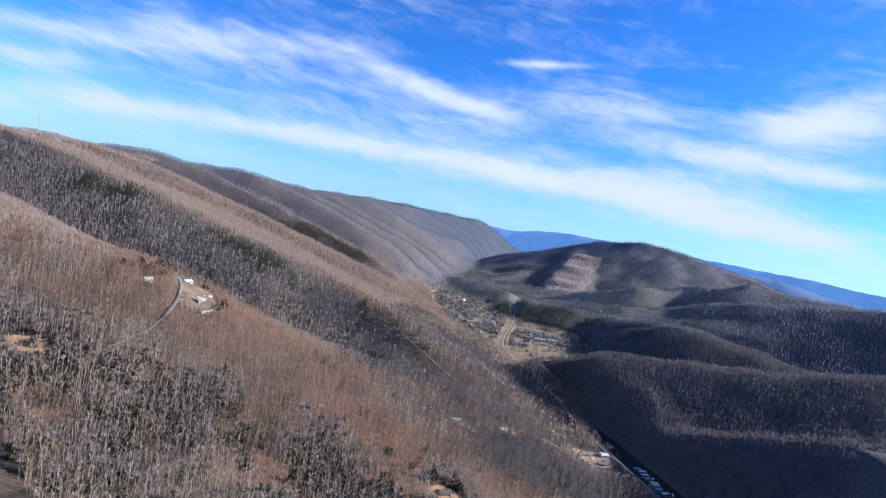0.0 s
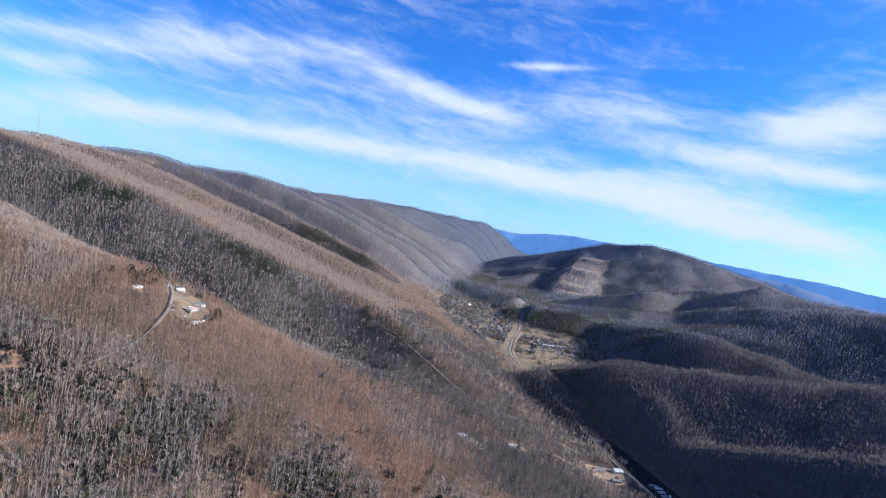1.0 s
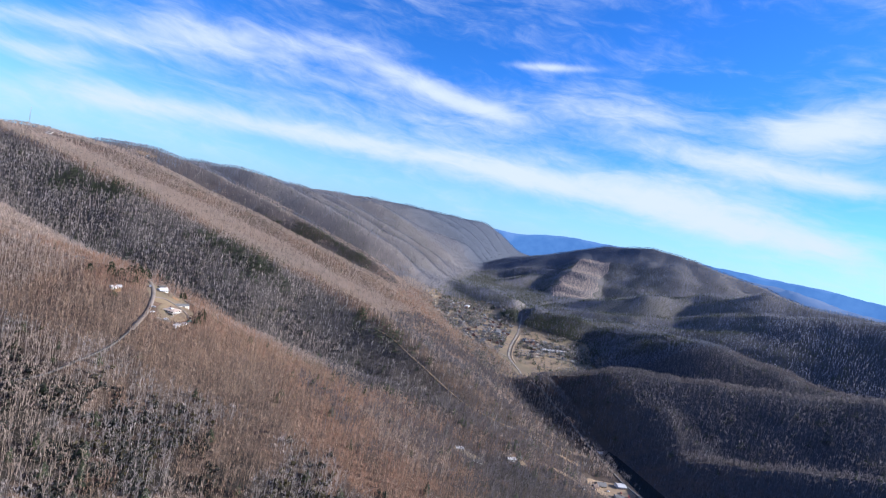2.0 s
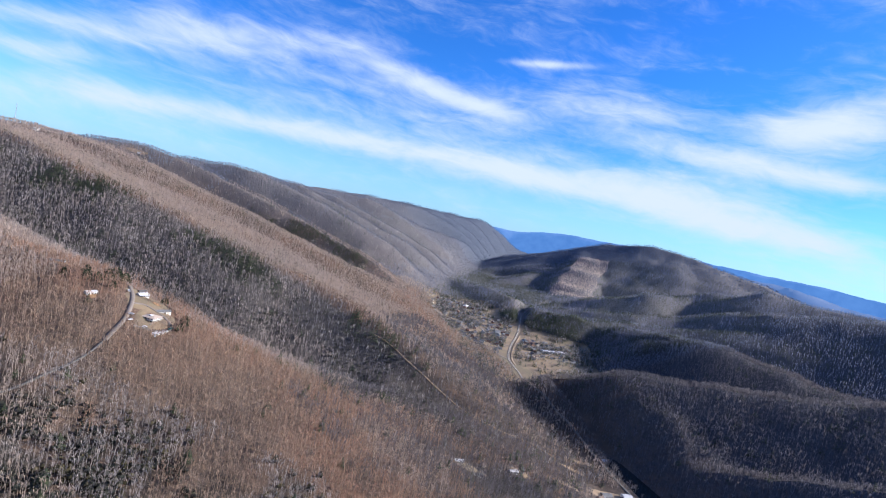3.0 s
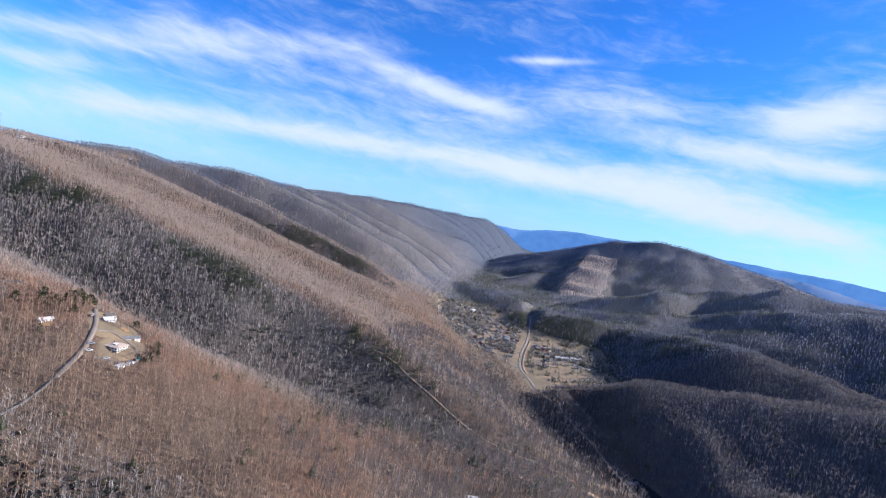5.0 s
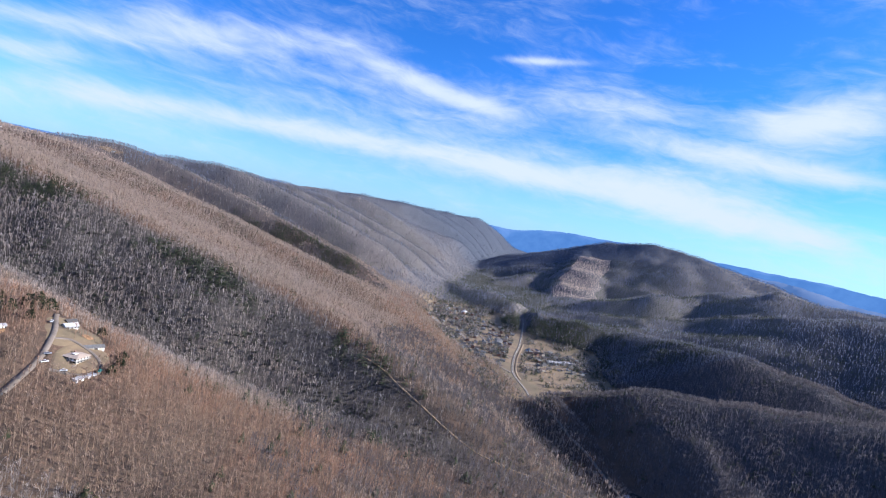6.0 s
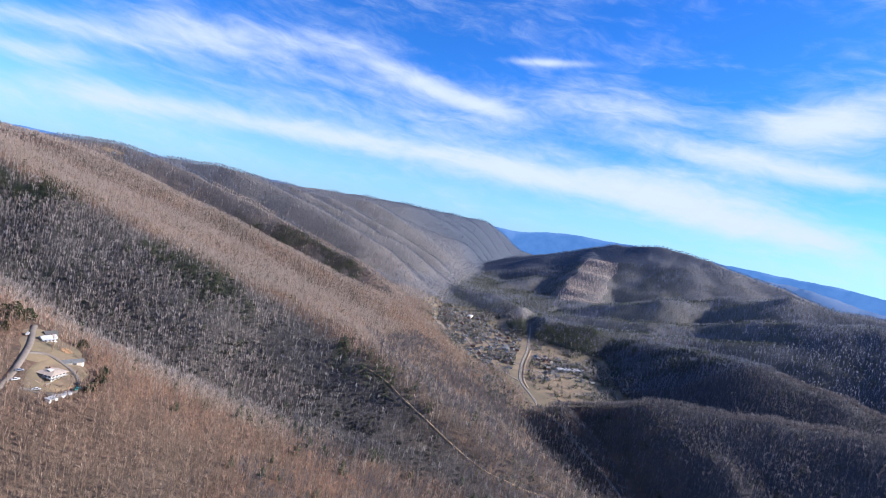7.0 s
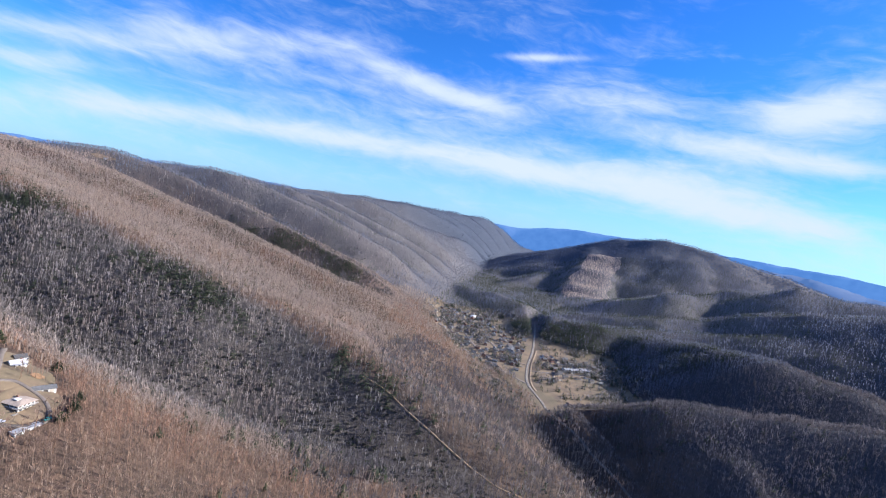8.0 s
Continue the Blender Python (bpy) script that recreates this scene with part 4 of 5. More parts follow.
def make_fields():
    """The grass of the valley floor, wherever it lies open and flat."""
    g = 6.0
    xs, ys = np.arange(-40, 520, g), np.arange(1010, 1760, g)
    X, Y = np.meshgrid(xs, ys)
    cx, cy = X[:-1, :-1] + g / 2, Y[:-1, :-1] + g / 2
    flat = (height(cx, cy) - floor_level(cy) < np.where(cx < foot_left(cy) + 20, 17, 10)) & (height(cx, cy) - floor_level(cy) > -3)
    Z = height(X, Y) + 0.3
    n = len(xs)
    verts = np.stack([X, Y, Z], -1).reshape(-1, 3).tolist()
    faces = [[i * n + j, i * n + j + 1, (i + 1) * n + j + 1, (i + 1) * n + j] for i, j in zip(*np.where(flat))]
    used = sorted({v for q in faces for v in q})
    renumber = {v: k for k, v in enumerate(used)}
    tagged(mesh_object("field", [verts[v] for v in used], [[renumber[v] for v in q] for q in faces], STRAW), "straw-coloured winter grass on the valley floor", "field", kind="structure")
    tagged(patch("lawn", -243, 523, 15, 25, STRAW, 0.45, 1.0), "dry brown lawn round the hilltop house", "lawn", kind="structure")
    tagged(patch("lawn", -264, 543, 20, 21, STRAW, 0.3, 5.0), "dry grass and bare soil between the road and the houses", "lawn", kind="structure")
    tagged(patch("lawn", -282, 558, 12, 13, STRAW, 0.4, 4.0), "dry grass beside the upper house", "lawn", kind="structure")
    tagged(patch("bare_soil", -258, 550, 5, 4, CLAY, 0.55, 2.0), "orange bare soil behind the garage", "soil", kind="structure")
    tagged(patch("bare_soil", -298, 514, 8, 6, CLAY, 0.4, 3.0), "orange bare soil round the white house", "soil", kind="structure")
    tagged(patch("bare_soil", -304, 378, 19, 10, CLAY, 0.5, 5.0), "orange clay bank cut beside the hill road", "soil", kind="structure")
    tagged(patch("bare_soil", -370, 566, 14, 6, CLAY, 0.5, 7.0), "orange bare soil on the wooded spur", "soil", kind="structure")
    tagged(patch("bare_soil", 48, 392, 15, 11, CLAY, 0.5, 6.0), "orange bare soil in a small yard", "soil", kind="structure")
    tagged(patch("bare_soil", 270, 652, 34, 24, DIRT, 0.4, 8.0), "tan dirt yard beside the river", "soil", kind="structure")
    tagged(patch("clearing", -998, 1622, 34, 12, DIRT, 1.5, 9.0), "pale clearing on the mountain crest", "clearing", kind="structure")
    tagged(patch("clearing", -1095, 1325, 16, 22, CLAY, 1.5, 10.0), "orange clearing on the mountain crest", "clearing", kind="structure")


make_roads()
make_water()
make_fields()

# ---- building parts ----


def empty(name, x, y, z, turn=0.0):
    ob = new(name)
    ob.matrix_world = pose(x, y, z, 0, 0, turn)
    return ob


def part(name, bm, material, parent, label=""):
    mesh = bpy.data.meshes.new(name)
    bm.to_mesh(mesh)
    bm.free()
    mesh.materials.append(material)
    ob = new(name, mesh)
    ob.parent = parent
    return tagged(ob, label)


def box(bm, x0, x1, y0, y1, z0, z1):
    made = bmesh.ops.create_cube(bm, size=1.0)["verts"]
    bmesh.ops.transform(bm, verts=made, matrix=Matrix.LocRotScale(((x0 + x1) / 2, (y0 + y1) / 2, (z0 + z1) / 2), None, (x1 - x0, y1 - y0, z1 - z0)))
    return made


def boxes(*dims, bevel=0.0):
    bm = bmesh.new()
    for d in dims:
        box(bm, *d)
    if bevel:
        bmesh.ops.bevel(bm, geom=bm.edges[:], offset=bevel, segments=1, affect="EDGES")
    return bm


def gable_roof(lx, ly, z, rise, over=0.5, thick=0.22):
    """A pitched roof with a ridge along x."""
    bm = bmesh.new()
    a, b = lx / 2 + over, ly / 2 + over
    drop = rise * over / (ly / 2)
    lower = [(-a, -b, z - drop), (-a, 0, z + rise), (-a, b, z - drop), (a, -b, z - drop), (a, 0, z + rise), (a, b, z - drop)]
    low = [bm.verts.new(v) for v in lower]
    top = [bm.verts.new((x, y, q + thick)) for x, y, q in lower]
    for u in (low, top):
        bm.faces.new((u[0], u[3], u[4], u[1]))
        bm.faces.new((u[1], u[4], u[5], u[2]))
    for i, j in ((0, 1), (1, 2), (3, 4), (4, 5), (0, 3), (2, 5)):
        bm.faces.new((low[i], low[j], top[j], top[i]))
    bmesh.ops.recalc_face_normals(bm, faces=bm.faces[:])
    return bm


def hip_roof(lx, ly, z, rise, ridge_len, over=0.6, thick=0.25):
    bm = bmesh.new()
    a, b = lx / 2 + over, ly / 2 + over
    base = [bm.verts.new(v) for v in ((-a, -b, z), (a, -b, z), (a, b, z), (-a, b, z))]
    eave = [bm.verts.new((v.co.x, v.co.y, z + thick)) for v in base]
    r = [bm.verts.new((-ridge_len / 2, 0, z + rise)), bm.verts.new((ridge_len / 2, 0, z + rise))]
    bm.faces.new(base[::-1])
    for i in range(4):
        bm.faces.new((base[i], base[(i + 1) % 4], eave[(i + 1) % 4], eave[i]))
    bm.faces.new((eave[0], eave[1], r[1], r[0]))
    bm.faces.new((eave[2], eave[3], r[0], r[1]))
    bm.faces.new((eave[1], eave[2], r[1]))
    bm.faces.new((eave[3], eave[0], r[0]))
    bmesh.ops.recalc_face_normals(bm, faces=bm.faces[:])
    return bm


def gable_wall(lx, ly, z0, z1, rise):
    """Walls up to the eaves with pointed ends."""
    bm = bmesh.new()
    box(bm, -lx / 2, lx / 2, -ly / 2, ly / 2, z0, z1)
    for x in (-lx / 2, lx / 2 - 0.2):
        v = [bm.verts.new(p) for p in ((x, -ly / 2, z1), (x, ly / 2, z1), (x, 0, z1 + rise), (x + 0.2, -ly / 2, z1), (x + 0.2, ly / 2, z1), (x + 0.2, 0, z1 + rise))]
        bm.faces.new(v[:3])
        bm.faces.new(v[3:])
        for i, j in ((0, 1), (1, 2), (2, 0)):
            bm.faces.new((v[i], v[j], v[j + 3], v[i + 3]))
    bmesh.ops.recalc_face_normals(bm, faces=bm.faces[:])
    return bm


def glass_look(n, b):
    n.put(b.inputs["Base Color"], (0.02, 0.025, 0.03, 1))
    b.inputs["Roughness"].default_value = 0.08


GLASS = surface("dark_window_glass", glass_look)
WHITE = plain("white_siding", (0.663, 0.646, 0.612), 0.7, vary=0.08, scale=0.6)
CREAM = plain("cream_siding", (0.465, 0.413, 0.330), 0.75, vary=0.1, scale=0.6)
BRICK = plain("red_brown_brick", (0.208, 0.112, 0.080), 0.85, vary=0.2, scale=1.5)
TAN = plain("tan_siding", (0.294, 0.245, 0.189), 0.8, vary=0.12, scale=0.6)
BLUE_GREY = plain("blue_grey_siding", (0.198, 0.222, 0.246), 0.75, vary=0.1, scale=0.6)
ROOF_GREY = plain("grey_shingles", (0.130, 0.127, 0.124), 0.9, vary=0.3, scale=0.8, relief=0.03)
ROOF_DARK = plain("dark_shingles", (0.075, 0.070, 0.068), 0.9, vary=0.3, scale=0.8, relief=0.03)
ROOF_BROWN = plain("brown_shingles", (0.120, 0.083, 0.064), 0.9, vary=0.3, scale=0.8, relief=0.03)
ROOF_BEIGE = plain("pinkish_beige_shingles", (0.36, 0.285, 0.225), 0.85, vary=0.18, scale=0.5, relief=0.03)
ROOF_METAL = plain("pale_metal_roof", (0.43, 0.42, 0.41), 0.5, metal=0.0, vary=0.08, scale=0.4)
WOOD = plain("weathered_wood", (0.196, 0.154, 0.119), 0.85, vary=0.25, scale=1.2)
DARK_TRIM = plain("dark_trim", (0.05, 0.045, 0.04), 0.7, vary=0.2)
TEAL = plain("teal_tarp", (0.02, 0.22, 0.20), 0.6, vary=0.25, scale=0.8)
RED = plain("rust_red_paint", (0.38, 0.075, 0.04), 0.6, vary=0.25)
CAR_WHITE = plain("white_car_paint", (0.680, 0.680, 0.680), 0.25, vary=0.03)
CAR_DARK = plain("dark_car_paint", (0.03, 0.035, 0.045), 0.25, vary=0.1)
CAR_SILVER = plain("silver_car_paint", (0.45, 0.46, 0.48), 0.3, metal=0.5, vary=0.05)
RUBBER = plain("tyre_rubber", (0.02, 0.02, 0.02), 0.9)
STEEL = plain("galvanised_steel", (0.42, 0.43, 0.45), 0.45, metal=0.8, vary=0.1)


def lowest(x, y, r):
    a = np.linspace(0, 6.28, 9)
    return float(height(x + r * np.cos(a), y + r * np.sin(a)).min())


def window(parent, x, y, z, w, h, face):
    """A glazed opening with a frame, proud of the wall; face: which way it looks."""
    d = 0.06
    if face in "ns":
        s = 1 if face == "n" else -1
        frame_bm = boxes((x - w / 2 - 0.1, x + w / 2 + 0.1, *sorted((y, y + s * d)), z - 0.1, z + h + 0.1))
        pane = boxes((x - w / 2, x + w / 2, *sorted((y, y + s * (d + 0.02))), z, z + h))
    else:
        s = 1 if face == "e" else -1
        frame_bm = boxes((*sorted((x, x + s * d)), y - w / 2 - 0.1, y + w / 2 + 0.1, z - 0.1, z + h + 0.1))
        pane = boxes((*sorted((x, x + s * (d + 0.02))), y - w / 2, y + w / 2, z, z + h))
    holder = part("window", frame_bm, WHITE, parent)
    part("pane", pane, GLASS, holder)


def gable_house(x, y, turn, lx, ly, high, rise, wall, roof, label, base=None, chimney=True, porch=False, panes=2):
    z = lowest(x, y, max(lx, ly) * 0.4) if base is None else base
    house = tagged(empty("house", x, y, z, turn), label, "house")
    part("wall", gable_wall(lx, ly, -1.5, high, rise), wall, house)
    part("roof", gable_roof(lx, ly, high, rise), roof, house)
    if chimney:
        part("chimney", boxes((lx * 0.2, lx * 0.2 + 0.8, -0.4, 0.4, high, high + rise + 0.9)), BRICK, house)
    part("door", boxes((-0.5, 0.5, -ly / 2 - 0.08, -ly / 2, 0.1, 2.15)), DARK_TRIM, house)
    for i in range(panes):
        px = (i + 1) * lx / (2 * panes + 1) + 0.6
        for s in (-1, 1):
            window(house, s * px, -ly / 2, 0.95, 1.1, 1.2, "s")
    window(house, lx / 2, 0, 0.95, 1.3, 1.2, "e")
    window(house, -lx / 2, 0, 0.95, 1.3, 1.2, "w")
    if porch:
        part("porch_roof", boxes((-lx * 0.35, lx * 0.35, -ly / 2 - 2.2, -ly / 2 - 0.02, 2.5, 2.66)), roof, house)
        for s in (-1, 1):
            part("post", boxes((s * lx * 0.32 - 0.08, s * lx * 0.32 + 0.08, -ly / 2 - 2.1, -ly / 2 - 1.94, -0.8, 2.5)), WHITE, house)
    return house


def hilltop_house():
    """The big two-storey house with its hipped roof and terrace."""
    x, y = -245.0, 522.0
    z = lowest(x, y, 8.0) + 0.6
    house = tagged(empty("house", x, y, z, -8), "two-storey cream house with pinkish beige hipped roof on a lawn", "house")
    house.scale = (0.96, 0.96, 0.66)
    lx, ly = 12.5, 11.5
    part("wall", boxes((-lx / 2, lx / 2, -ly / 2, ly / 2, -2.5, 2.9)), CREAM, house, "cream lower storey")
    part("upper_wall", boxes((-lx / 2 + 0.3, lx / 2 - 0.3, -ly / 2 + 0.3, ly / 2 - 0.3, 2.9, 5.7)), WHITE, house, "white upper storey")
    part("balcony", boxes((-lx / 2 - 1.3, lx / 2 + 1.3, -ly / 2 - 1.3, -ly / 2 + 0.29, 2.72, 2.98), (lx / 2 - 0.29, lx / 2 + 1.3, -ly / 2 + 0.29, ly / 2 + 0.6, 2.72, 2.98)), CONCRETE, house, "pale balcony slab round two sides")
    for k in range(9):
        px = -lx / 2 - 1.2 + k * (lx + 2.4) / 8
        part("rail_post", boxes((px - 0.05, px + 0.05, -ly / 2 - 1.25, -ly / 2 - 1.15, 2.98, 3.95)), WHITE, house)
    part("rail", boxes((-lx / 2 - 1.25, lx / 2 + 1.25, -ly / 2 - 1.25, -ly / 2 - 1.15, 3.95, 4.03)), WHITE, house)
    for k in range(7):
        py = -ly / 2 - 0.6 + k * (ly + 1.1) / 6
        part("rail_post", boxes((lx / 2 + 1.15, lx / 2 + 1.25, py - 0.05, py + 0.05, 2.98, 3.95)), WHITE, house)
    part("rail", boxes((lx / 2 + 1.15, lx / 2 + 1.25, -ly / 2 - 1.14, ly / 2 + 0.55, 3.95, 4.03)), WHITE, house)
    part("roof", hip_roof(lx, ly, 5.7, 2.3, 4.5, over=0.9), ROOF_BEIGE, house, "pinkish beige hipped roof")
    part("dormer", boxes((-1.4, 1.6, -2.6, 0.2, 6.4, 8.3)), WHITE, house, "white dormer on the roof")
    part("chimney", boxes((-4.0, -3.0, 1.6, 2.6, 6.0, 9.0)), BRICK, house)
    for k in range(4):
        window(house, -4.6 + k * 3.05, -ly / 2 + 0.3, 3.5, 1.8, 1.5, "s")
        window(house, lx / 2 - 0.3, -4.0 + k * 2.65, 3.5, 1.6, 1.5, "e")
        window(house, -4.6 + k * 3.05, -ly / 2, 0.6, 1.7, 1.5, "s")
        window(house, lx / 2, -4.0 + k * 2.65, 0.6, 1.5, 1.5, "e")
    window(house, 0.1, -2.6, 6.75, 2.0, 1.1, "s")
    wing = part("wing", boxes((-13.5, -lx / 2, -6.5, -0.5, -2.5, 2.2)), WHITE, house, "low white wing with a flat roof")
    part("wing_roof", boxes((-13.9, -lx / 2, -6.9, -0.1, 2.2, 2.45)), CONCRETE, wing)
    part("terrace", boxes((-12.0, lx / 2 + 1.0, -9.5, -ly / 2 - 0.02, -2.5, -0.35)), CONCRETE, house, "pale terrace in front of the house")


def garage_barn():
    x, y = -247.0, 541.0
    z = lowest(x, y, 6.0) + 0.3
    barn = tagged(empty("garage", x, y, z, 48), "long white garage with a low grey roof", "garage")
    part("wall", gable_wall(14.0, 6.5, -1.8, 2.7, 1.1), WHITE, barn)
    part("roof", gable_roof(14.0, 6.5, 2.7, 1.1), ROOF_GREY, barn)
    for k in range(4):
        part("garage_door", boxes((-5.8 + k * 3.1, -3.4 + k * 3.1, -3.33, -3.25, 0.0, 2.2)), CREAM if k % 2 else DARK_TRIM, barn)


def lower_shed():
    x, y = -228.0, 509.0
    z = lowest(x, y, 6.0) + 0.4
    shed = tagged(empty("shed", x, y, z, 78), "low white shed built into the bank below the driveway", "shed")
    part("wall", boxes((-7.5, 7.5, -2.0, 2.0, -2.2, 2.3)), WHITE, shed)
    part("roof", boxes((-7.9, 7.9, -2.4, 2.4, 2.3, 2.55)), ROOF_METAL, shed)
    for k in range(3):
        part("opening", boxes((-6.6 + k * 4.6, -4.0 + k * 4.6, -2.06, -2.0, 0.1, 1.9)), DARK_TRIM, shed)
    wall = tagged(empty("retaining_wall", -232.0, 527.0, lowest(-232, 527, 5) + 0.2, 80), "pale curved retaining wall beside the driveway", "wall")
    for k in range(6):
        part("block", boxes((-9 + k * 3.0, -6.05 + k * 3.0, -0.2 + 0.1 * (k - 3) ** 2 * 0.3, 0.25 + 0.1 * (k - 3) ** 2 * 0.3, -1.5, 0.9)), CONCRETE, wall)


def car(x, y, turn, paint, label, kind="car", lift=0.8):
    z = float(height(x, y)) + lift
    thing = tagged(empty(kind, x, y, z, turn), label, kind)
    body = boxes((-2.2, 2.2, -0.9, 0.9, 0.35, 0.95), bevel=0.12)
    part("body", body, paint, thing)
    cabin = bmesh.new()
    top = box(cabin, -1.2, 1.0, -0.78, 0.78, 0.93, 1.5)
    for v in top:
        if v.co.z > 1.2:
            v.co.x *= 0.72
            v.co.y *= 0.88
    part("cabin", cabin, GLASS, thing, "dark glazed cabin")
    part("car_roof", boxes((-0.88, 0.72, -0.68, 0.68, 1.5, 1.55)), paint, thing)
    for sx in (-1.35, 1.35):
        for sy in (-0.86, 0.86):
            bm = bmesh.new()
            bmesh.ops.create_cone(bm, cap_ends=True, segments=12, radius1=0.34, radius2=0.34, depth=0.22, matrix=pose(sx, sy, 0.34, 90, 0, 0))
            part("wheel", bm, RUBBER, thing)
    return thing


def conifer(x, y, high, wide, label, seed, material=NEEDLES):
    """A tree of its own: tapered trunk, limbs, and a ragged crown of many sprays."""
    rng = np.random.default_rng(seed)
    z = float(height(x, y))
    tree = tagged(empty("pine_tree", x, y, z, 0), label, "tree")
    verts, tris = bare_tree(rng, 6, 10, 1, 0.3, 0.12, high=high)
    trunk = new("trunk", tri_mesh("trunk", verts, tris, WOOD))
    trunk.parent = tree
    verts, tris = [], []
    for k in range(420):
        f = rng.uniform(0.22, 1.0)
        r = wide * (1.0 - 0.9 * f ** 3) * rng.uniform(0.3, 1.0) ** 0.6 * (0.8 + 0.4 * rng.random())
        a = rng.random() * 6.283
        c = np.array([r * math.cos(a), r * math.sin(a), high * f + rng.normal(0, 0.3)])
        size = rng.uniform(0.5, 1.15)
        n = len(verts)
        verts += [c, c + np.array([math.cos(a) * size, math.sin(a) * size, rng.uniform(-0.5, 0.2)]) + rng.normal(0, 0.25, 3), c + rng.normal(0, 0.55 * size, 3), c + rng.normal(0, 0.55 * size, 3) + np.array([0, 0, 0.3])]
        tris += [(n, n + 1, n + 2), (n, n + 3, n + 1)]
    crown = new("crown", tri_mesh("crown", np.array(verts), np.array(tris), material))
    crown.parent = tree
    return tree


# ---- the houses on the spur ----
hilltop_house()
garage_barn()
lower_shed()
gable_house(-274, 552, 65, 9, 6.0, 2.8, 1.7, WHITE, ROOF_METAL, "white house with a bright metal roof above the garage", porch=True)
gable_house(-281, 562, 65, 7, 6, 2.8, 1.6, WOOD, ROOF_DARK, "brown wooden outbuilding with a dark roof", chimney=False)
gable_house(-298, 515, 68, 9.5, 4.5, 2.8, 1.0, WHITE, ROOF_METAL, "long low white house on bare orange soil", chimney=False)
gable_house(-371, 566, 30, 12, 5.5, 2.8, 1.0, WHITE, ROOF_GREY, "white cottage on orange soil high on the spur", chimney=False)
gable_house(46, 392, 20, 9, 6.5, 2.8, 1.8, TAN, ROOF_DARK, "tan cottage with a dark roof among the trees")
car(-225, 520, 75, TEAL, "teal car parked on the curved driveway")
car(-228, 525, 120, CAR_DARK, "dark car parked on the curved driveway")
car(-240, 505, 30, CAR_WHITE, "white car parked below the lawn")
car(-257, 511, 40, CAR_SILVER, "silver car beside the house wing")
car(-253, 504, 55, CAR_WHITE, "white car beside the house wing")
car(-284, 546, 120, CAR_WHITE, "white car near the upper house", lift=0.7)
for k, (px, py, high, wide) in enumerate([(-303, 556, 12, 6.0), (-309, 562, 13, 6.5), (-301, 565, 11, 5.5), (-313, 557, 10, 4.5), (-318, 535, 11, 4.4), (-312, 541, 9, 3.8), (-328, 548, 10, 4.0), (-336, 530, 8, 3.2), (-296, 540, 7, 3.0), (-262, 572, 7, 4.0), (-226, 546, 7, 3.6), (-221, 536, 6, 3.4), (-219, 524, 6, 3.2), (60, 402, 9, 4.0), (36, 404, 10, 4.2)]):
    conifer(px, py, high, wide, "dark green broad pine beside the hill road" if 555 < py < 566 else "green pine standing in the leafless wood", 40 + k)

# ---- homes among the trees at the foot of the slope ----
for px, py, turn, wall, roof, text in ((84, 560, 25, WHITE, ROOF_GREY, "white cottage with a grey roof among dark trees"), (92, 590, 60, TAN, ROOF_BROWN, "tan cottage with a brown roof among dark trees"), (128, 600, 15, WHITE, ROOF_METAL, "white trailer home with a pale metal roof"), (140, 612, 70, BRICK, ROOF_DARK, "brick cottage with a dark roof in the wood"), (64, 575, 10, CREAM, ROOF_METAL, "cream trailer home with a pale roof in a clearing")):
    gable_house(px, py, turn, 9, 5, 2.7, 1.3, wall, roof, text, chimney=False, panes=1)
for px, py, rx, ry, seed in ((74, 572, 22, 9, 21.0), (134, 606, 16, 8, 22.0), (228, 700, 20, 5, 23.0), (250, 740, 22, 5, 24.0), (205, 640, 16, 6, 25.0)):
    tagged(patch("clearing", px, py, rx, ry, DIRT if seed > 22.5 else STRAW, 0.4, seed), "dry grass clearing among the trees of the foot slope", "clearing", kind="structure")

# ---- river bank and marina ----
gable_house(262, 662, 15, 13, 8, 3.2, 1.8, TAN, ROOF_GREY, "tan riverside house with a grey roof", porch=True)
gable_house(290, 668, 12, 12, 9, 3.4, 1.4, WHITE, ROOF_METAL, "pale metal-roofed boathouse beside the river road", chimney=False)
gable_house(249, 648, 40, 9, 6, 2.8, 1.6, BRICK, ROOF_BROWN, "brick cottage with a brown roof on the bank")
gable_house(278, 640, 5, 11, 6, 2.8, 1.4, BLUE_GREY, ROOF_GREY, "blue-grey riverside house with a grey roof")
gable_house(225, 625, 20, 9, 6, 2.8, 1.6, WHITE, ROOF_DARK, "white cottage with a dark roof in the woods")
gable_house(296, 772, 20, 10, 6, 3.0, 1.4, TAN, ROOF_METAL, "tan shed with a pale roof by the river bend", chimney=False)
for px, py, turn, paint, text in ((268, 650, 30, CAR_WHITE, "white car in the dirt yard"), (285, 652, 80, RED, "red car in the dirt yard"), (293, 646, 70, RED, "rust-red car in the dirt yard"), (256, 655, 10, CAR_SILVER, "silver car in the dirt yard")):
    car(px, py, turn, paint, text)


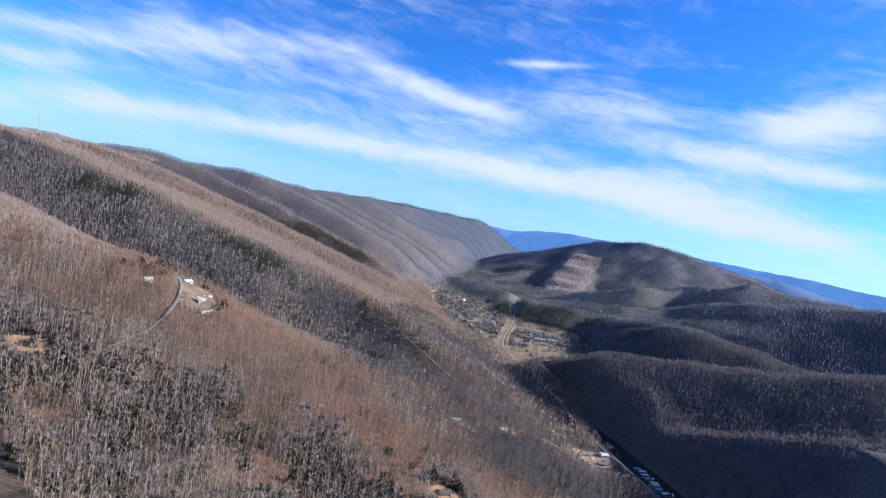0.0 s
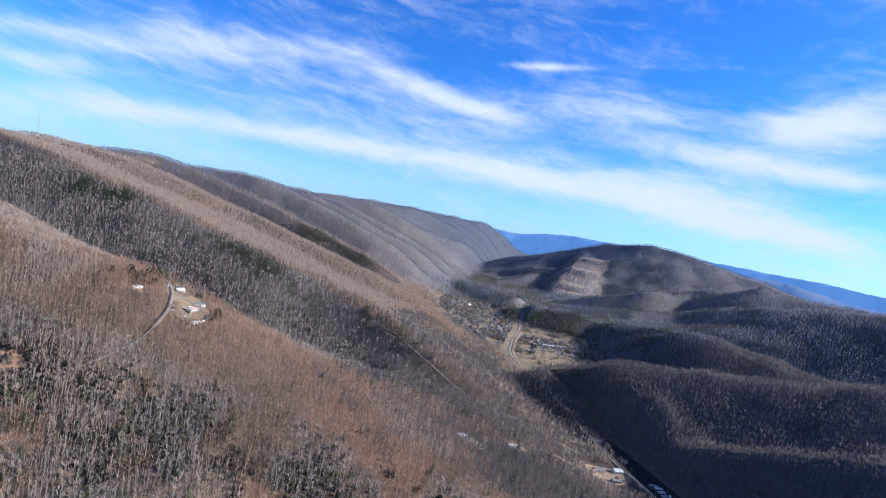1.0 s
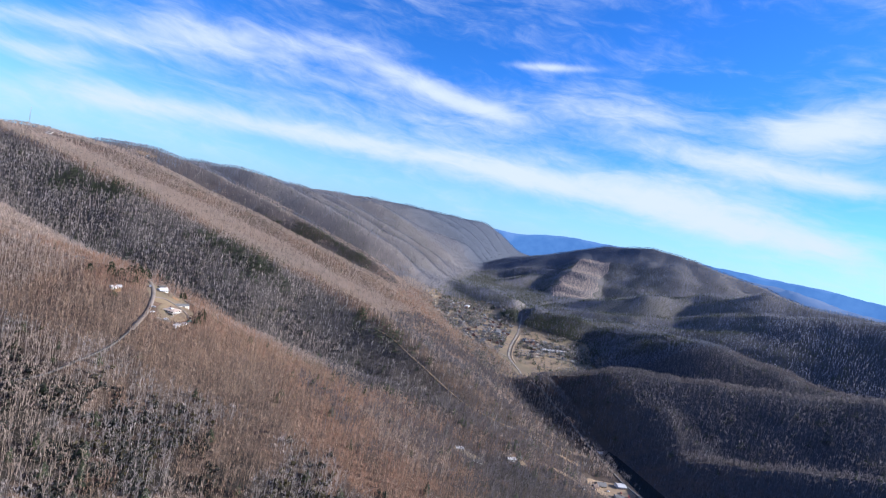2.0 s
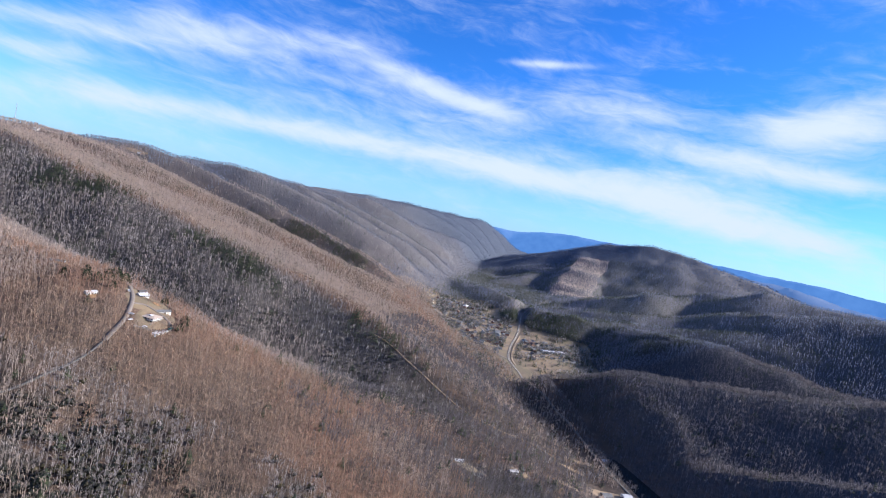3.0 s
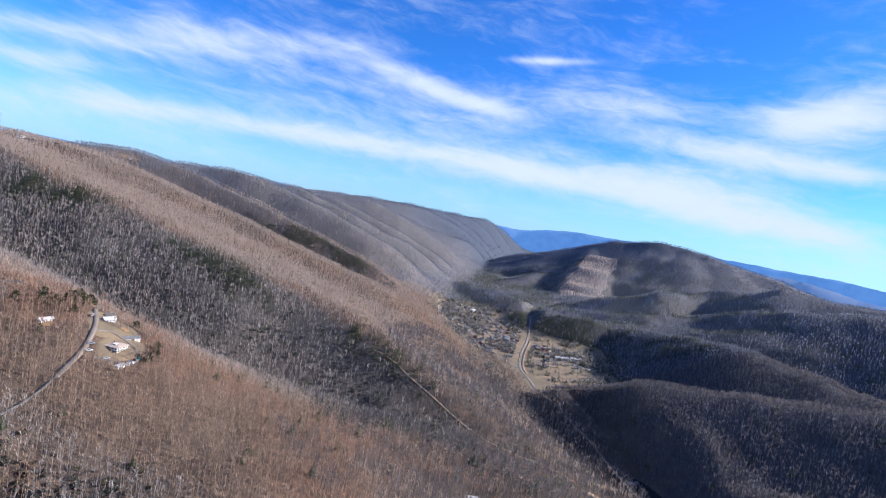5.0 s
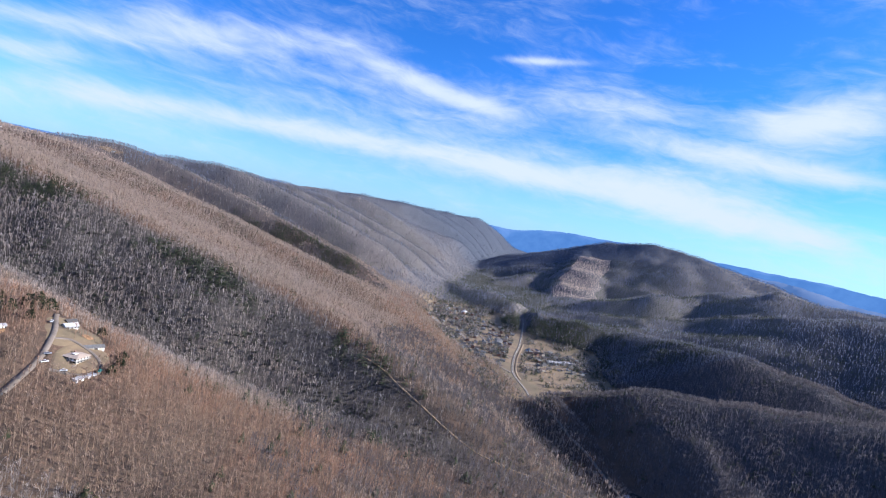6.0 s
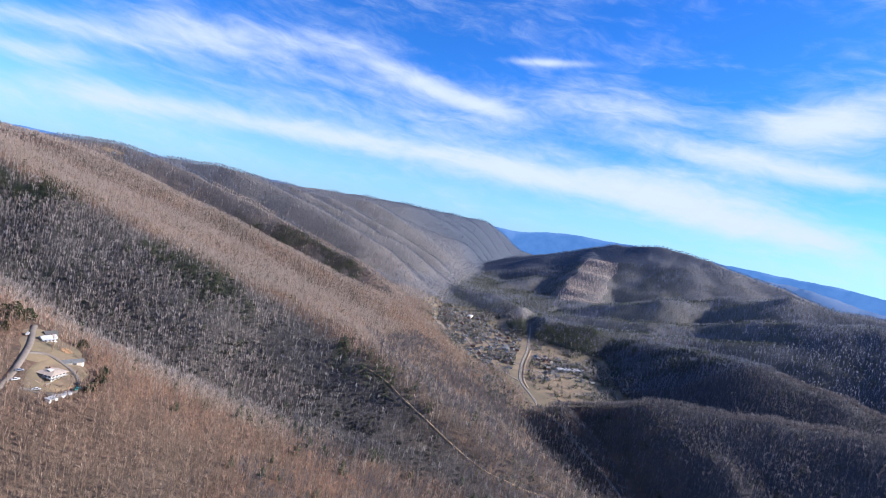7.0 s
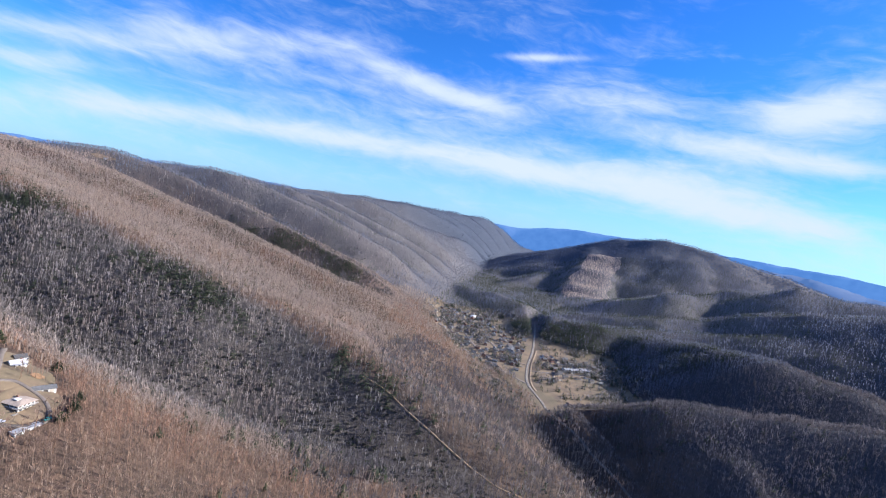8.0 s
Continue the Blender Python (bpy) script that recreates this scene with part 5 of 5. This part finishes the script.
def boat_slip(x, y, turn, roof, label):
    """A floating dock with a roof on posts."""
    dock = tagged(empty("boat_dock", x, y, 2.0, turn), label, "boat dock", group="docks of the marina")
    part("deck", boxes((-5.5, 5.5, -1.6, -0.6, 0.15, 0.5), (-5.5, 5.5, 1.9, 2.5, 0.15, 0.5)), WOOD, dock)
    part("float", boxes((-5.3, 5.3, -1.5, -0.7, -0.4, 0.15), (-5.3, 5.3, 1.95, 2.45, -0.4, 0.15)), STEEL, dock)
    for px in (-5.0, 5.0):
        for py in (-1.2, 2.2):
            part("post", boxes((px - 0.08, px + 0.08, py - 0.08, py + 0.08, 0.5, 3.2)), STEEL, dock)
    part("roof", boxes((-5.9, 5.9, -1.9, 2.9, 3.2, 3.35)), roof, dock)
    return dock


for k in range(8):
    boat_slip(336 + k * 1.5 + (k * 5 % 3) * 1.6, 657 - k * 8.3 + (k * 7 % 4) * 0.9, 6 + (k * 5 % 4) * 5, ROOF_METAL if k % 3 else BLUE_GREY, "covered floating dock with a pale roof on the river" if k % 3 else "covered floating dock with a blue-grey roof")


def boat(x, y, turn, label):
    thing = tagged(empty("boat", x, y, 2.0, turn), label, "boat")
    bm = bmesh.new()
    v = box(bm, -3.5, 3.5, -1.2, 1.2, -0.3, 0.8)
    for p in v:
        if p.co.x > 0:
            p.co.y *= 0.35
        if p.co.z < 0:
            p.co.x *= 0.85
            p.co.y *= 0.7
    part("hull", bm, CAR_WHITE, thing)
    part("cabin", boxes((-2.0, 0.6, -0.75, 0.75, 0.8, 1.9), bevel=0.15), CAR_WHITE, thing)
    part("windscreen", boxes((0.6, 0.72, -0.7, 0.7, 1.0, 1.7)), GLASS, thing)


boat(352, 642, 70, "white motor boat moored off the docks")
boat(362, 606, 80, "white motor boat moored off the docks")

# ---- the town in the valley ----


def make_town():
    rng = random.Random(8)
    walls, roofs = [WHITE, CREAM, TAN, WHITE, BRICK, CREAM], [ROOF_GREY, ROOF_DARK, ROOF_BROWN, ROOF_GREY, ROOF_BROWN, ROOF_DARK]
    words = ["white", "cream", "tan", "long white", "red brick", "tall cream"]
    tops = ["grey", "dark", "brown", "weathered grey", "brown", "dark"]
    taken = []
    kinds = {}

    def put(x, y, turn, k, size):
        for a, b, r in taken:
            if math.hypot(a - x, b - y) < r + size:
                return
        if abs(float(highway_line(y)) - x) < 20 or float(height(x, y)) - float(floor_level(y)) > 19:
            return
        taken.append((x, y, size))
        z = lowest(x, y, 5.0)
        if k not in kinds:
            i, j = k
            lx, ly, high = (11.0, 7.5, 3.0) if i < 3 else ((14.0, 6.0, 2.8) if i == 3 else (9.5, 8.0, 5.2))
            house = gable_house(x, y, turn, lx, ly, high, 2.0 if i != 3 else 1.0, walls[i], roofs[j], f"{words[i]} town house with a {tops[j]} roof", base=z, chimney=i in (0, 4), porch=i in (0, 2), panes=1)
            tagged(house, group="houses of the town")
            kinds[k] = house
        else:
            copy_thing(kinds[k], pose(x, y, z, 0, 0, turn))

    for _ in range(1400):
        if len(taken) > 170:
            break
        y = rng.uniform(1190, 1690)
        left, right = float(foot_left(y)) - 32, float(highway_line(y)) - 22
        if y > 1500:
            right = min(right, 185)
        if right - left < 10:
            continue
        x = rng.uniform(left, right)
        put(x, y, rng.choice((-8, 82, -12, 78, 88)) + rng.uniform(-6, 6), (rng.randrange(6), rng.randrange(6)), rng.uniform(6.0, 8.0))
    for _ in range(260):
        if len(taken) > 212:
            break
        y = rng.uniform(1205, 1345)
        put(rng.uniform(262, 395), y, rng.choice((20, 110, 15)) + rng.uniform(-6, 6), (rng.randrange(6), rng.randrange(6)), 6.5)
    for x, y in ((262, 1178), (272, 1190), (285, 1075), (262, 1068), (150, 1120), (128, 1140), (135, 1105)):
        put(x, y, rng.uniform(0, 90), (rng.randrange(6), rng.randrange(6)), 6.0)


def warehouse(x, y, turn, lx, ly, high, wall, roof, label):
    z = lowest(x, y, lx * 0.4)
    hall = tagged(empty("warehouse", x, y, z, turn), label, "warehouse")
    part("wall", gable_wall(lx, ly, -1.0, high, ly * 0.08), wall, hall)
    part("roof", gable_roof(lx, ly, high, ly * 0.08), roof, hall)
    for k in range(int(lx // 8)):
        part("loading_door", boxes((-lx / 2 + 3 + k * 8, -lx / 2 + 6.2 + k * 8, -ly / 2 - 0.08, -ly / 2, 0, 3.4)), DARK_TRIM, hall)


warehouse(318, 1262, 18, 42, 14, 5.0, WHITE, ROOF_METAL, "long white warehouse with a bright metal roof")
warehouse(352, 1275, 18, 26, 14, 5.0, BLUE_GREY, ROOF_METAL, "blue-grey warehouse with a pale roof")
warehouse(300, 1285, 20, 24, 12, 4.5, TAN, ROOF_DARK, "tan workshop with a dark roof")
warehouse(196, 1345, 75, 38, 13, 4.5, CREAM, ROOF_GREY, "long cream building with a grey roof beside the street")
warehouse(120, 1610, 70, 24, 12, 4.5, WHITE, ROOF_METAL, "white hall with a pale roof at the edge of the town")
make_town()


def mast(x, y, high):
    """A slender lattice mast with guys on the crest."""
    z = float(height(x, y)) - 1
    tower = tagged(empty("radio_mast", x, y, z, 0), "slender grey lattice mast on the mountain crest", "mast")
    for k in range(3):
        a = 2.094 * k
        cx, cy = 0.7 * math.cos(a), 0.7 * math.sin(a)
        part("leg", boxes((cx - 0.12, cx + 0.12, cy - 0.12, cy + 0.12, 0, high)), STEEL, tower)
    bm = bmesh.new()
    for i in range(int(high / 2.5)):
        box(bm, -0.75, 0.75, -0.06, 0.06, i * 2.5, i * 2.5 + 0.1)
        box(bm, -0.06, 0.06, -0.75, 0.75, i * 2.5 + 1.2, i * 2.5 + 1.3)
    part("lattice", bm, STEEL, tower)


mast(-1190, 1400, 60)
for px, py, turn in ((-1075, 1345, 40), (-1100, 1362, 20), (-1125, 1395, 60), (-985, 1618, 75)):
    gable_house(px, py, turn, 13, 8, 3.4, 2.0, WHITE, ROOF_GREY, "white house on the mountain crest", chimney=False, panes=1)


def town_trees():
    """Bare trees and a few pines in the gardens, hedgerows and along the streams."""
    rng = np.random.default_rng(21)
    x, y = rng.uniform(-40, 470, 20000), rng.uniform(1000, 1720, 20000)
    flat = (height(x, y) - floor_level(y) < 18) & (np.abs(x - highway_line(y)) > 16)
    row = value_noise(x / 45 + 3, y / 45) + 0.5 * value_noise(x / 14, y / 14)
    hedge = np.abs(y - 1110 - 0.35 * (x - 300)) < 9 + 5 * np.sin(x / 17)
    line = np.abs(value_noise(x / 70 + 20, y / 55)) < 0.012          # hedges and streams
    keep = flat & ((row > 0.08) | line | (hedge & (x > 255)) | (rng.random(20000) < 0.09))
    spots = np.stack([x[keep], y[keep]], -1)
    green = rng.random(len(spots)) < 0.2
    verts, tris = spread(rng, [vase_tree(rng, 8, 1.1, broad=1.5) for _ in range(4)], spots[~green], 0.45, 0.9)
    tagged(new("garden_trees", tri_mesh("garden_trees", verts, tris, RAVINE_BARK)), "leafless trees in the gardens and hedgerows of the town", "trees", kind="stuff")
    verts, tris = spread(rng, [pine_tree(rng, 4, 5) for _ in range(3)], spots[green], 0.4, 0.8)
    tagged(new("garden_pines", tri_mesh("garden_pines", verts, tris, NEEDLES)), "dark pines in the gardens of the town", "trees", kind="stuff")


town_trees()
